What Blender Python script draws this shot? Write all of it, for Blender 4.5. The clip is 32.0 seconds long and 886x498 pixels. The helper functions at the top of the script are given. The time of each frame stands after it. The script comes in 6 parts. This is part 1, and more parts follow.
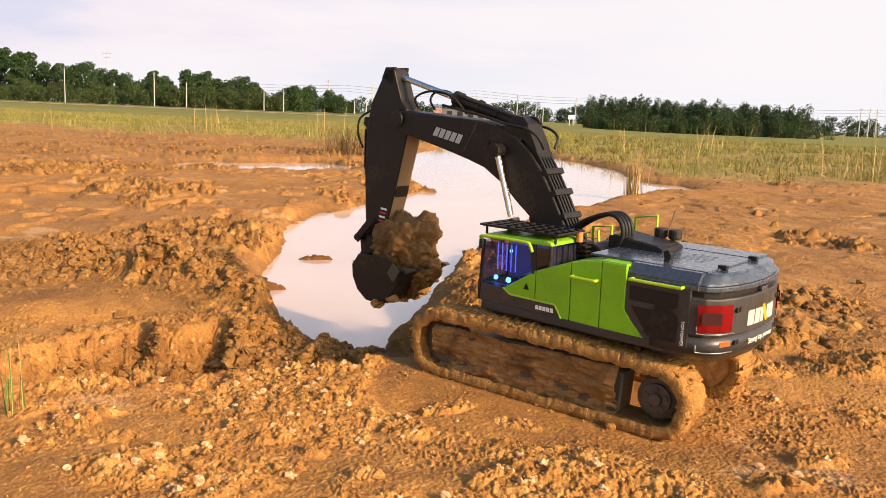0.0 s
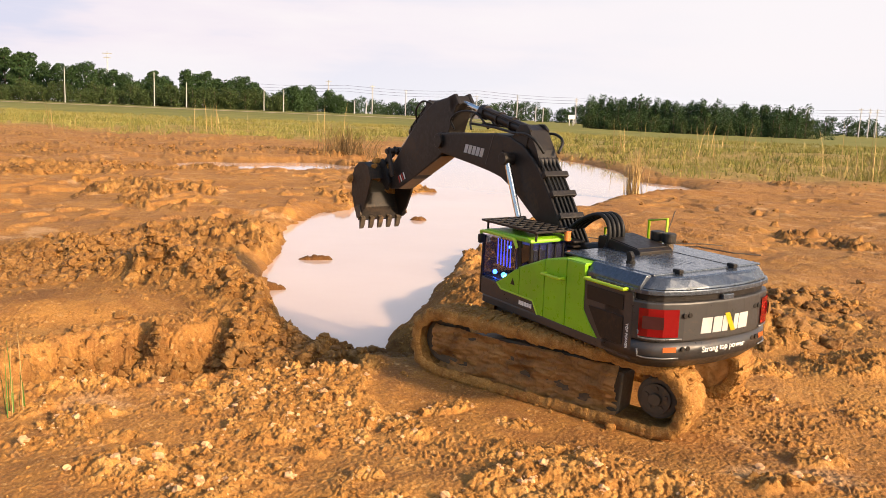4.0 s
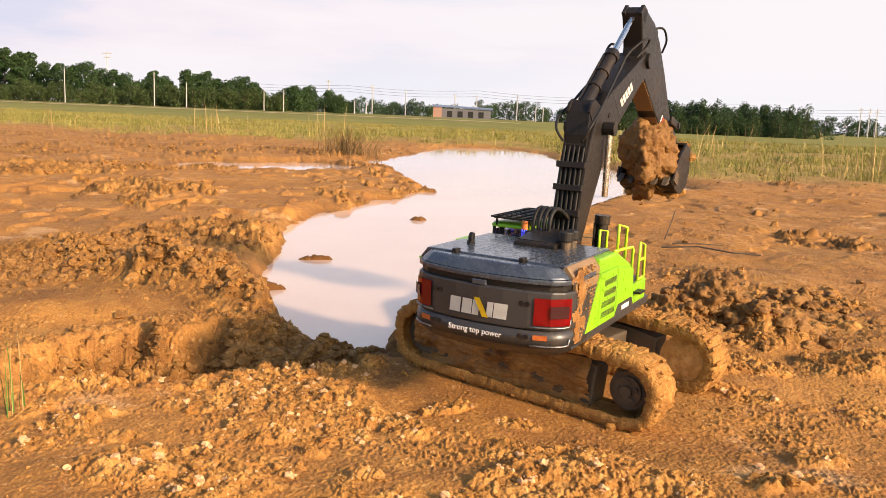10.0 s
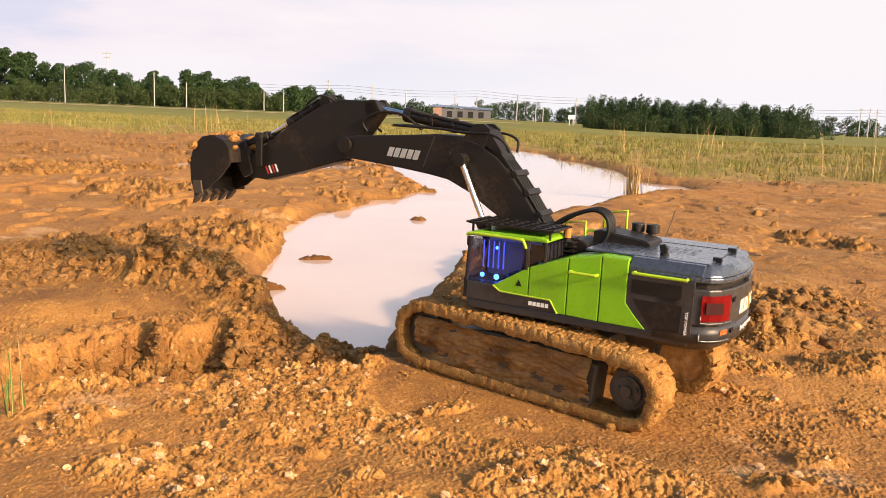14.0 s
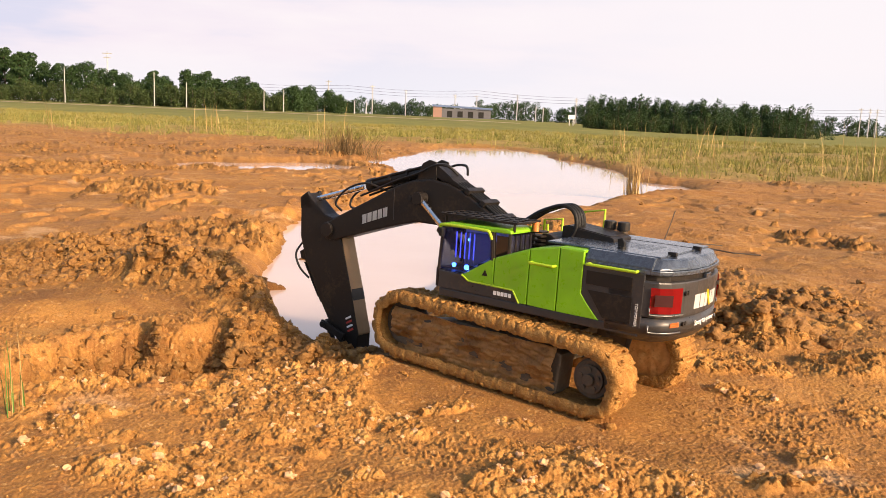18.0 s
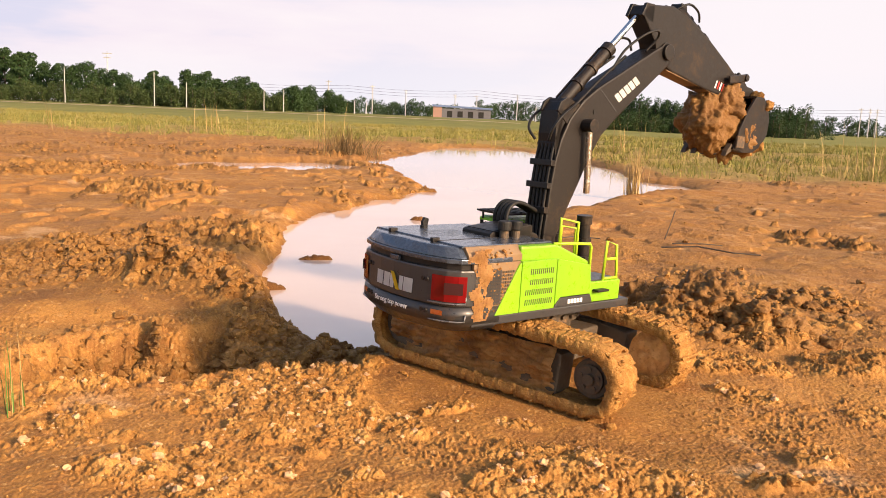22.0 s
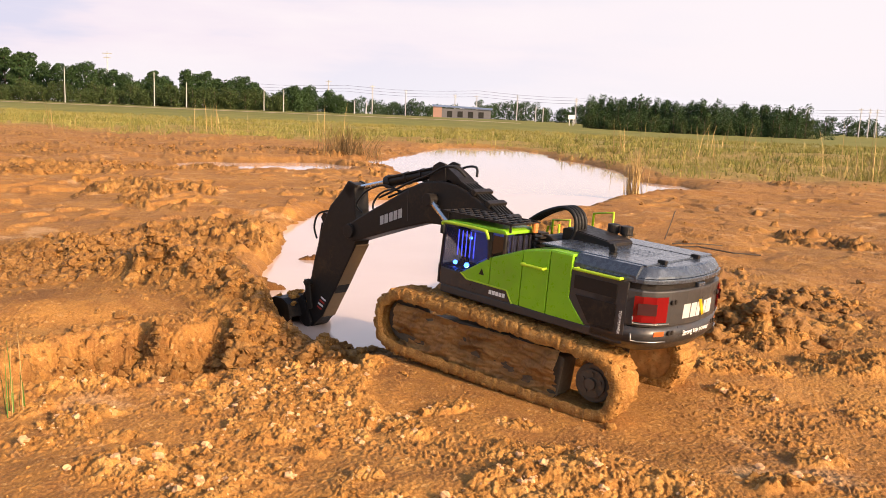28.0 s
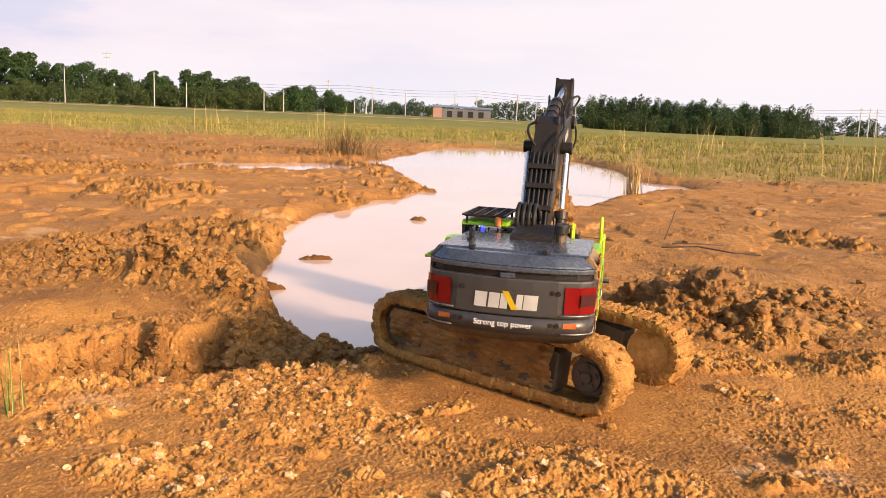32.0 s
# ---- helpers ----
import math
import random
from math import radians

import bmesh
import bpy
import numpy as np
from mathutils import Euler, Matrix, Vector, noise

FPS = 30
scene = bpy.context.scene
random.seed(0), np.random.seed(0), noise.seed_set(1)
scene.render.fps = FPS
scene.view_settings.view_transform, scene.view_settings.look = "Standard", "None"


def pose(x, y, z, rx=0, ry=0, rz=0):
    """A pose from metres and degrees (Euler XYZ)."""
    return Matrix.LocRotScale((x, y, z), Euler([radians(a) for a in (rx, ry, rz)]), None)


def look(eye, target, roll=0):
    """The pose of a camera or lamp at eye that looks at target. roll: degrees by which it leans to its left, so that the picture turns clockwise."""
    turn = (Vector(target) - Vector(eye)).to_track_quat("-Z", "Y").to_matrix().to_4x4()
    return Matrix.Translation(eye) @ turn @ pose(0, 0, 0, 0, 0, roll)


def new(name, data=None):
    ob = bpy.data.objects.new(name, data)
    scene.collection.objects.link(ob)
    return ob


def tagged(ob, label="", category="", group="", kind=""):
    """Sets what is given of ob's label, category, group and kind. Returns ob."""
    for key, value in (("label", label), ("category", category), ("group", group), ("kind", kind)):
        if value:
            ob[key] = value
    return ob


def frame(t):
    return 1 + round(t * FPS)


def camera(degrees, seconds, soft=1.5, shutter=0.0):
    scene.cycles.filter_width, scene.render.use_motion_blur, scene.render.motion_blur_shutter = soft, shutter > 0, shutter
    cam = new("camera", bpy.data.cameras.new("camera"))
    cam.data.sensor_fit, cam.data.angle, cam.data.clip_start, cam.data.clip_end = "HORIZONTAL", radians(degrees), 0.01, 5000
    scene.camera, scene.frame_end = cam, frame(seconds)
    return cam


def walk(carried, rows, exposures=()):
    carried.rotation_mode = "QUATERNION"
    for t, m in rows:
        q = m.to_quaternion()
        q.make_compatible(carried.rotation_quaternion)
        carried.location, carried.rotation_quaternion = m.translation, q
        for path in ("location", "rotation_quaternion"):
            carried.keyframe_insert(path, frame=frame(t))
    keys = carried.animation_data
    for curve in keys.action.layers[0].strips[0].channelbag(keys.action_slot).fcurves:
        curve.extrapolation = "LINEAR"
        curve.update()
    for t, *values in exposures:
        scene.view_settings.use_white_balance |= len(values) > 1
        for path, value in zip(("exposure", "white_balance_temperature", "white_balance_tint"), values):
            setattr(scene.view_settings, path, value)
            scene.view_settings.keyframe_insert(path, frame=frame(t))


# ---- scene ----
cam = camera(57.0, 32.0, soft=0.55)
EYE = (0.0, 0.0, 0.335)
VIEW = look(EYE, (0.0, 1.0, 0.335 - 0.1626), 2.4)
walk(cam, [(0, VIEW), (32, VIEW)], exposures=[(0, 1.08, 6500, 10), (14, 1.08, 6520, 11), (22, 1.08, 6560, 13.5), (32, 1.08, 6580, 14.5)])

# ---- world, sun ----
SUN_AZ, SUN_EL = radians(-39), radians(23)
sun_dir = Vector((math.cos(SUN_AZ) * math.cos(SUN_EL), math.sin(SUN_AZ) * math.cos(SUN_EL), math.sin(SUN_EL)))
world = bpy.data.worlds.new("world")
scene.world = world
world.use_nodes = True
wn = world.node_tree
sky = wn.nodes.new("ShaderNodeTexSky")
sky.sky_type = "NISHITA"
sky.sun_disc = False
sky.sun_elevation = SUN_EL
sky.sun_rotation = math.pi / 2 - SUN_AZ
sky.dust_density = 3.0
sky.air_density = 1.0
wn.nodes["Background"].inputs["Strength"].default_value = 0.11
wn.links.new(sky.outputs["Color"], wn.nodes["Background"].inputs["Color"])
sun = new("sun", bpy.data.lights.new("sun", "SUN"))
sun.data.energy, sun.data.angle, sun.data.color = 3.1, radians(4.0), (1.0, 0.695, 0.425)
sun.matrix_world = look(sun_dir * 50, (0, 0, 0))


# ---- materials ----
class Mat:
    """A principled material with noise in colour, roughness and relief."""

    def __init__(self, name):
        self.m = bpy.data.materials.new(name)
        self.m.use_nodes = True
        self.t = self.m.node_tree
        self.b = self.t.nodes["Principled BSDF"]
        self.co = self.n("ShaderNodeTexCoord").outputs["Object"]

    def n(self, kind, **kw):
        node = self.t.nodes.new(kind)
        for k, v in kw.items():
            node.inputs[k].default_value = v
        return node

    def link(self, a, b):
        self.t.links.new(a, b)

    def noise(self, scale, detail=4.0, rough=0.6, co=None):
        node = self.n("ShaderNodeTexNoise", Scale=scale, Detail=detail, Roughness=rough)
        self.link(co or self.co, node.inputs["Vector"])
        return node.outputs["Fac"]

    def ramp(self, fac, *stops):
        node = self.n("ShaderNodeValToRGB")
        e = node.color_ramp.elements
        while len(e) < len(stops):
            e.new(0.5)
        for el, (p, c) in zip(e, stops):
            el.position = p
            el.color = (*c, 1) if len(c) == 3 else c
        self.link(fac, node.inputs["Fac"])
        return node.outputs["Color"]

    def mix(self, fac, a, b, mode="MIX"):
        node = self.t.nodes.new("ShaderNodeMix")
        node.data_type, node.blend_type = "RGBA", mode
        for sock, v in ((node.inputs[0], fac), (node.inputs[6], a), (node.inputs[7], b)):
            if isinstance(v, bpy.types.NodeSocket):
                self.link(v, sock)
            elif isinstance(v, (int, float)):
                sock.default_value = v
            else:
                sock.default_value = (*v, 1)
        return node.outputs[2]

    def put(self, **kw):
        for k, v in kw.items():
            s = self.b.inputs[k.replace("_", " ")]
            if isinstance(v, bpy.types.NodeSocket):
                self.link(v, s)
            elif isinstance(v, tuple) and len(v) == 3:
                s.default_value = (*v, 1)
            else:
                s.default_value = v
        return self

    def bump(self, height, strength=0.4, dist=0.002):
        node = self.n("ShaderNodeBump", Strength=strength, Distance=dist)
        self.link(height, node.inputs["Height"])
        self.link(node.outputs["Normal"], self.b.inputs["Normal"])
        return self


def grey3(v):
    return (v, v, v)


def dusty(name, base, dark, rough=0.45, metal=0.0, dust=0.35, scale=18.0, dustcol=(0.36, 0.2, 0.09), coat=0.0):
    """Painted plastic or metal with scuffs and a little dried dust."""
    a = Mat(name)
    big = a.noise(scale, 5)
    fine = a.noise(scale * 9, 6, 0.7)
    col = a.mix(a.ramp(big, (0.35, grey3(0)), (0.75, grey3(1))), base, dark)
    fac = a.ramp(a.mix(0.5, big, fine), (0.52, grey3(0)), (0.68, grey3(dust)))
    a.put(Base_Color=a.mix(fac, col, dustcol), Metallic=metal,
          Roughness=a.ramp(fine, (0.3, grey3(max(rough - 0.12, 0.05))), (0.8, grey3(min(rough + 0.25, 1)))))
    a.bump(fine, 0.15, 0.0006)
    a.b.inputs["Coat Weight"].default_value = coat
    a.b.inputs["Specular IOR Level"].default_value = 0.25 if max(base) < 0.03 else 0.5
    return a.m


def soil(name, wet=0.0, scale=1.0):
    """Ochre sandy soil: even brown sand where smooth, golden where crumbled, with pale and dark grains."""
    a = Mat(name)
    n1, n2, n3 = a.noise(2.3 * scale, 6), a.noise(30 * scale, 8, 0.72), a.noise(330 * scale, 8, 0.8)
    grain = a.n("ShaderNodeTexVoronoi", Scale=620 * scale)
    a.link(a.co, grain.inputs["Vector"])
    crumb = a.n("ShaderNodeTexVoronoi", Scale=190 * scale)
    a.link(a.co, crumb.inputs["Vector"])
    at = a.n("ShaderNodeAttribute")
    at.attribute_name = "crumb"
    even = a.ramp(n1, (0.3, (0.335, 0.150, 0.035)), (0.55, (0.400, 0.194, 0.048)), (0.75, (0.456, 0.246, 0.067)))
    even = a.mix(a.ramp(n2, (0.42, grey3(0.5)), (0.56, grey3(0))), even, (0.242, 0.105, 0.031))
    blot = a.noise(6.5 * scale, 10, 0.72)
    even = a.mix(a.ramp(blot, (0.50, grey3(0)), (0.60, grey3(0.75))), even, (0.237, 0.107, 0.033))
    dry = a.noise(4.2 * scale, 9, 0.7)
    even = a.mix(a.ramp(dry, (0.58, grey3(0)), (0.66, grey3(0.6))), even, (0.60, 0.38, 0.19))
    loose = a.ramp(n2, (0.34, (0.242, 0.105, 0.024)), (0.5, (0.391, 0.192, 0.047)), (0.66, (0.539, 0.297, 0.088)))
    c = a.mix(at.outputs["Fac"], even, loose) if name == "ground_soil" else loose
    c = a.mix(a.ramp(n3, (0.55, grey3(0)), (0.62, grey3(0.6))), c, (0.595, 0.345, 0.128))
    c = a.mix(a.ramp(n3, (0.37, grey3(0.7)), (0.45, grey3(0))), c, (0.158, 0.065, 0.016))
    c = a.mix(a.ramp(crumb.outputs["Color"], (0.84, grey3(0)), (0.94, grey3(0.5))), c, (0.651, 0.412, 0.168))
    c = a.mix(a.ramp(grain.outputs["Color"], (0.0, grey3(0.6)), (0.30, grey3(0))), c, (0.158, 0.072, 0.020))
    if wet:
        c = a.mix(wet, c, (0.121, 0.060, 0.020))
    a.put(Base_Color=c, Roughness=0.9 - 0.4 * wet, Specular_IOR_Level=0.25)
    a.bump(a.mix(0.4, a.mix(0.75, n2, n3), crumb.outputs["Distance"]), 0.8, 0.0032)
    return a


def ground_material():
    a = soil("ground_soil")
    base = a.b.inputs["Base Color"].links[0].from_socket
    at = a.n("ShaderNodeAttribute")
    at.attribute_name = "moist_shade"
    # one darkening for damp soil and for shade painted into the hollow
    darkened = a.mix(1.0, base, (0.40, 0.37, 0.36), "MULTIPLY")
    c = a.mix(at.outputs["Fac"], base, darkened)
    g = a.n("ShaderNodeAttribute")
    g.attribute_name = "turf"
    n = a.noise(0.35, 8, 0.65)
    green = a.ramp(n, (0.3, (0.12, 0.14, 0.02)), (0.55, (0.20, 0.19, 0.035)), (0.75, (0.34, 0.26, 0.075)))
    straw = a.ramp(a.noise(2.6, 8, 0.75), (0.32, (0.14, 0.13, 0.03)), (0.5, (0.26, 0.215, 0.055)), (0.68, (0.42, 0.31, 0.11)))
    l = a.n("ShaderNodeAttribute")
    l.attribute_name = "lush"
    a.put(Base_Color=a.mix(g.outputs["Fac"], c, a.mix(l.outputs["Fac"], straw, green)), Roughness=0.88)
    return a.m


def water_material():
    a = Mat("muddy_water")
    n = a.noise(1.1, 5)
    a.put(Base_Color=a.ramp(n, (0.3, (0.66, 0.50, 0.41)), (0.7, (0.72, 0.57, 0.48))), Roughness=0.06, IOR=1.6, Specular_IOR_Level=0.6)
    a.bump(a.noise(9, 2), 0.03, 0.004)
    return a.m


def leafy(name, lo, hi, scale=3.0):
    a = Mat(name)
    i = a.n("ShaderNodeNewGeometry").outputs["Random Per Island"]
    a.put(Base_Color=a.mix(a.noise(scale, 3), a.ramp(i, (0, lo), (1, hi)), lo), Roughness=0.7, Specular_IOR_Level=0.25)
    return a.m


def plain(name, col, rough=0.5, metal=0.0, **kw):
    a = Mat(name)
    n = a.noise(60, 5)
    d = tuple(c * 0.75 for c in col)
    a.put(Base_Color=a.mix(a.ramp(n, (0.4, grey3(0)), (0.8, grey3(0.6))), col, d), Roughness=a.ramp(n, (0.3, grey3(rough * 0.8)), (0.8, grey3(min(1, rough * 1.3)))), Metallic=metal, **kw)
    return a.m


def glow(name, col, strength):
    a = Mat(name)
    a.put(Base_Color=col, Emission_Color=col, Emission_Strength=strength, Roughness=0.3)
    return a.m


M_GROUND = ground_material()
M_WATER = water_material()
M_SOIL = soil("loose_soil").m
M_WET = soil("damp_soil", 0.58).m
M_TURNED = soil("turned_soil", 0.48).m
M_FRESH = soil("fresh_dug_soil", 0.72).m
M_MUD = soil("caked_mud", 0.15, 2.0).m
def plaster():
    """Smooth drying mud, still moist in places."""
    a = Mat("plastered_mud")
    n, f = a.noise(26, 6, 0.65), a.noise(240, 6, 0.7)
    c = a.ramp(n, (0.34, (0.21, 0.095, 0.030)), (0.48, (0.44, 0.22, 0.070)), (0.66, (0.60, 0.34, 0.125)))
    c = a.mix(a.ramp(f, (0.36, grey3(0.5)), (0.48, grey3(0))), c, (0.20, 0.09, 0.03))
    a.put(Base_Color=c, Roughness=a.ramp(n, (0.35, grey3(0.35)), (0.6, grey3(0.7))), Specular_IOR_Level=0.4)
    a.bump(a.mix(0.4, n, f), 0.5, 0.002)
    return a.m


M_PLASTER = plaster()
M_GREEN = dusty("green_paint", (0.22, 0.50, 0.012), (0.17, 0.40, 0.01), 0.32, 0, 0.12)
M_LIME = dusty("lime_metal", (0.42, 0.62, 0.02), (0.34, 0.50, 0.02), 0.4, 0, 0.1)
M_GREY = dusty("dark_grey_paint", (0.046, 0.045, 0.047), (0.034, 0.034, 0.036), 0.36, 0.15, 0.16)
M_HOOD = dusty("slate_hood_paint", (0.072, 0.090, 0.120), (0.058, 0.072, 0.098), 0.24, 0.35, 0.08, coat=0.25)
# brown patches are dust and also warm sun reflection painted on the black
M_BLACK = dusty("black_metal", (0.019, 0.016, 0.0145), (0.013, 0.011, 0.010), 0.42, 0.0, 0.22, dustcol=(0.20, 0.12, 0.06))
# tan of dust and mud, lightened to hold the stick's sunlit gold
M_LINER = dusty("sunlit_dusty_metal", (0.26, 0.165, 0.085), (0.17, 0.105, 0.055), 0.55, 0.2, 0.5)
M_RUBBER = dusty("black_rubber", (0.012, 0.012, 0.012), (0.02, 0.02, 0.02), 0.5, 0, 0.10)
M_CHROME = dusty("chrome_rod", (0.78, 0.78, 0.78), (0.6, 0.58, 0.55), 0.16, 1.0, 0.12)
M_STEEL = dusty("muddy_steel", (0.11, 0.085, 0.06), (0.07, 0.055, 0.04), 0.6, 0.4, 0.8)
M_WHITE = plain("white_print", (0.82, 0.82, 0.8), 0.5)
M_YELLOW = plain("yellow_print", (0.85, 0.62, 0.02), 0.5)
M_RED = plain("red_lens", (0.34, 0.007, 0.010), 0.12, Coat_Weight=0.6)
M_LAMP = plain("smoky_lens", (0.10, 0.032, 0.034), 0.2)
M_ORANGE = plain("orange_lens", (0.75, 0.22, 0.06), 0.3)
M_TRIM = plain("silver_print", (0.20, 0.20, 0.20), 0.3, 0.6)
M_BLUE = glow("blue_led", (0.03, 0.12, 1.0), 16.0)
M_GLASS = Mat("tinted_glass").put(Base_Color=(0.012, 0.012, 0.016), Roughness=0.06, Specular_IOR_Level=0.8).m
M_SIDEGLASS = Mat("smoked_glass").put(Base_Color=(0.04, 0.04, 0.07), Roughness=0.04, IOR=1.3, Specular_IOR_Level=0.35, Alpha=0.42).m
M_LEAF_DARK = leafy("dark_leaves", (0.020, 0.045, 0.014), (0.055, 0.10, 0.028))
M_LEAF = leafy("mid_leaves", (0.030, 0.052, 0.014), (0.085, 0.11, 0.030))
M_REED = leafy("dry_grass", (0.17, 0.165, 0.035), (0.46, 0.36, 0.12))
M_STRAW = leafy("straw", (0.34, 0.23, 0.09), (0.60, 0.43, 0.21))
M_SEDGE = leafy("green_sedge", (0.11, 0.125, 0.025), (0.28, 0.26, 0.06))
M_SPRIG = leafy("fresh_blades", (0.05, 0.13, 0.02), (0.16, 0.27, 0.06))
M_BRUSH = leafy("dead_brush", (0.10, 0.065, 0.025), (0.28, 0.18, 0.07))
M_TRACK = plain("pale_dirt_road", (0.50, 0.37, 0.24), 0.95)
M_BARK = plain("bark", (0.09, 0.065, 0.045), 0.9)
M_POLE = plain("concrete_pole", (0.42, 0.41, 0.39), 0.8)
M_ROCK = plain("pale_clod", (0.60, 0.36, 0.18), 0.9)


# ---- noise on arrays ----
def perlin(x, y, seed=0):
    """Gradient noise in -1..1 on arrays."""
    xi, yi = np.floor(x).astype(np.int64), np.floor(y).astype(np.int64)
    xf, yf = x - xi, y - yi
    u, v = xf * xf * xf * (xf * (xf * 6 - 15) + 10), yf * yf * yf * (yf * (yf * 6 - 15) + 10)

    def corner(dx, dy):
        h = ((xi + dx) * 374761393 + (yi + dy) * 668265263 + seed * 974634541) & 0x7FFFFFFF
        h = ((h ^ (h >> 13)) * 1274126177) & 0x7FFFFFFF
        a = ((h ^ (h >> 16)) % 4096) * (2 * math.pi / 4096)
        return np.cos(a) * (xf - dx) + np.sin(a) * (yf - dy)

    a, b = corner(0, 0), corner(1, 0)
    c, d = corner(0, 1), corner(1, 1)
    return 1.5 * ((a + (b - a) * u) * (1 - v) + (c + (d - c) * u) * v)


def fbm(x, y, octaves, seed=0, gain=0.5, billow=False):
    total, amp = 0, 1.0
    for k in range(octaves):
        n = perlin(x * 2 ** k, y * 2 ** k, seed + k * 7)
        total = total + amp * (np.abs(n) if billow else n)
        amp *= gain
    return total


def balls(x, y, freq, seed=0):
    """Heaped round crumbs of uneven size, height 0 to 1, as a field on arrays."""
    x, y = x * freq, y * freq
    xi, yi = np.floor(x).astype(np.int64), np.floor(y).astype(np.int64)
    best = np.zeros(np.shape(x))
    for dx in (-1, 0, 1):
        for dy in (-1, 0, 1):
            cx, cy = xi + dx, yi + dy
            h = (cx * 374761393 + cy * 668265263 + seed * 974634541) & 0x7FFFFFFF
            h = ((h ^ (h >> 13)) * 1274126177) & 0x7FFFFFFF
            h = h ^ (h >> 16)
            ox, oy, r = (h & 255) / 256, ((h >> 8) & 255) / 256, 0.45 + 0.55 * ((h >> 16) & 255) / 256
            q = ((x - cx - ox) ** 2 + (y - cy - oy) ** 2) / (r * r)
            best = np.maximum(best, r * np.sqrt(np.maximum(1 - q, 0)))
    return best


def smooth(e0, e1, v):
    t = np.clip((v - e0) / (e1 - e0), 0, 1)
    return t * t * (3 - 2 * t)


# ---- the lie of the land ----
WATER_Z = -0.035
# the puddle as a chain of rounds: x, y, radius
PUDDLE = [(-0.085, 1.225, 0.020), (-0.135, 1.30, 0.065), (-0.16, 1.40, 0.115), (-0.19, 1.55, 0.160), (-0.205, 1.76, 0.190), (-0.19, 2.05, 0.225), (-0.16, 2.42, 0.30), (-0.11, 2.9, 0.31),
          (0.06, 3.4, 0.36), (0.34, 4.05, 0.42), (0.42, 5.0, 0.72), (0.36, 6.3, 0.95), (0.42, 8.0, 0.70), (0.48, 9.8, 0.40)]
PUDDLE_EAST = [(0.42, 4.5, 0.60), (0.80, 4.85, 0.55), (1.02, 5.0, 0.40)]
PUDDLE_WEST = [(-0.86, 5.40, 0.38), (-1.24, 5.15, 0.46)]


def chain(x, y, rounds):
    """Signed distance to a chain of rounds, scaled so that far shores stay crisp."""
    best = np.full(np.shape(x), 1e9)
    for (ax, ay, ar), (bx, by, br) in zip(rounds, rounds[1:]):
        dx, dy = bx - ax, by - ay
        t = np.clip(((x - ax) * dx + (y - ay) * dy) / (dx * dx + dy * dy), 0, 1)
        best = np.minimum(best, np.hypot(x - ax - t * dx, y - ay - t * dy) - (ar + t * (br - ar)))
    return best


def shore(x, y):
    d = np.minimum(np.minimum(chain(x, y, PUDDLE), chain(x, y, PUDDLE_EAST)), chain(x, y, PUDDLE_WEST))
    s = np.clip(y / 3.0, 0.35, 2.2)
    return d + s * (0.05 * fbm(x * 3.1 / s, y * 3.1 / s, 4, 31) + 0.012 * perlin(x * 22, y * 22, 5))


def bump(x, y, cx, cy, rx, ry, turn=0.0, sharp=1.0):
    c, s = math.cos(radians(turn)), math.sin(radians(turn))
    u, v = (x - cx) * c + (y - cy) * s, -(x - cx) * s + (y - cy) * c
    return np.exp(-((u / rx) ** 2 + (v / ry) ** 2) ** sharp)


# the dug hollow as bowls side by side: x, y, half length, half width, turn
BOWLS = [(-0.455, 1.060, 0.095, 0.150, -20), (-0.350, 1.085, 0.085, 0.155, -14), (-0.250, 1.120, 0.085, 0.110, 0), (-0.165, 1.115, 0.075, 0.085, 0)]


def pit_edge(x, y):
    """Distance in metres, about, outside the rim of the hollow."""
    wx = x + 0.012 * fbm(x * 14, y * 14, 3, 77, 0.6)
    wy = y + 0.012 * fbm(x * 14 + 5, y * 14, 3, 78, 0.6)
    d = np.full(np.shape(x), 1e9)
    for cx, cy, rx, ry, turn in BOWLS:
        c, s = math.cos(radians(turn)), math.sin(radians(turn))
        u, v = (wx - cx) * c + (wy - cy) * s, -(wx - cx) * s + (wy - cy) * c
        d = np.minimum(d, (np.hypot(u / rx, v / ry) - 1) * min(rx, ry))
    return d


def pit_mask(x, y):
    """1 on the floor of the dug hollow, 0 outside its uneven rim."""
    return smooth(0.004, -0.055, pit_edge(x, y))


# crumbled spots in the sand: x, y, half length, half width, turn
SPOTS = [(-0.037, 0.838, 0.06, 0.045, 30), (-0.075, 0.866, 0.05, 0.03, 0), (-0.118, 0.769, 0.05, 0.02, 0), (-0.297, 0.712, 0.09, 0.05, 10), (-0.392, 0.755, 0.03, 0.02, 0),
         (-0.286, 0.945, 0.06, 0.018, 30), (-0.223, 0.990, 0.06, 0.018, 35), (-0.172, 1.02, 0.05, 0.022, 20), (-0.143, 0.727, 0.06, 0.035, 0), (0.082, 0.804, 0.05, 0.03, 20),
         (0.126, 0.741, 0.07, 0.04, 0), (0.395, 0.793, 0.06, 0.035, 20), (0.529, 0.955, 0.07, 0.04, 10), (0.378, 0.998, 0.09, 0.04, -10), (0.337, 0.724, 0.06, 0.04, 0), (-0.366, 0.85, 0.04, 0.012, 0),
         (-0.39, 0.81, 0.045, 0.03, 0), (-0.066, 0.71, 0.05, 0.02, 0), (0.22, 0.725, 0.05, 0.03, 0), (0.02, 0.92, 0.05, 0.02, 30), (-0.10, 1.05, 0.07, 0.022, 20), (0.10, 0.88, 0.06, 0.02, -20)]
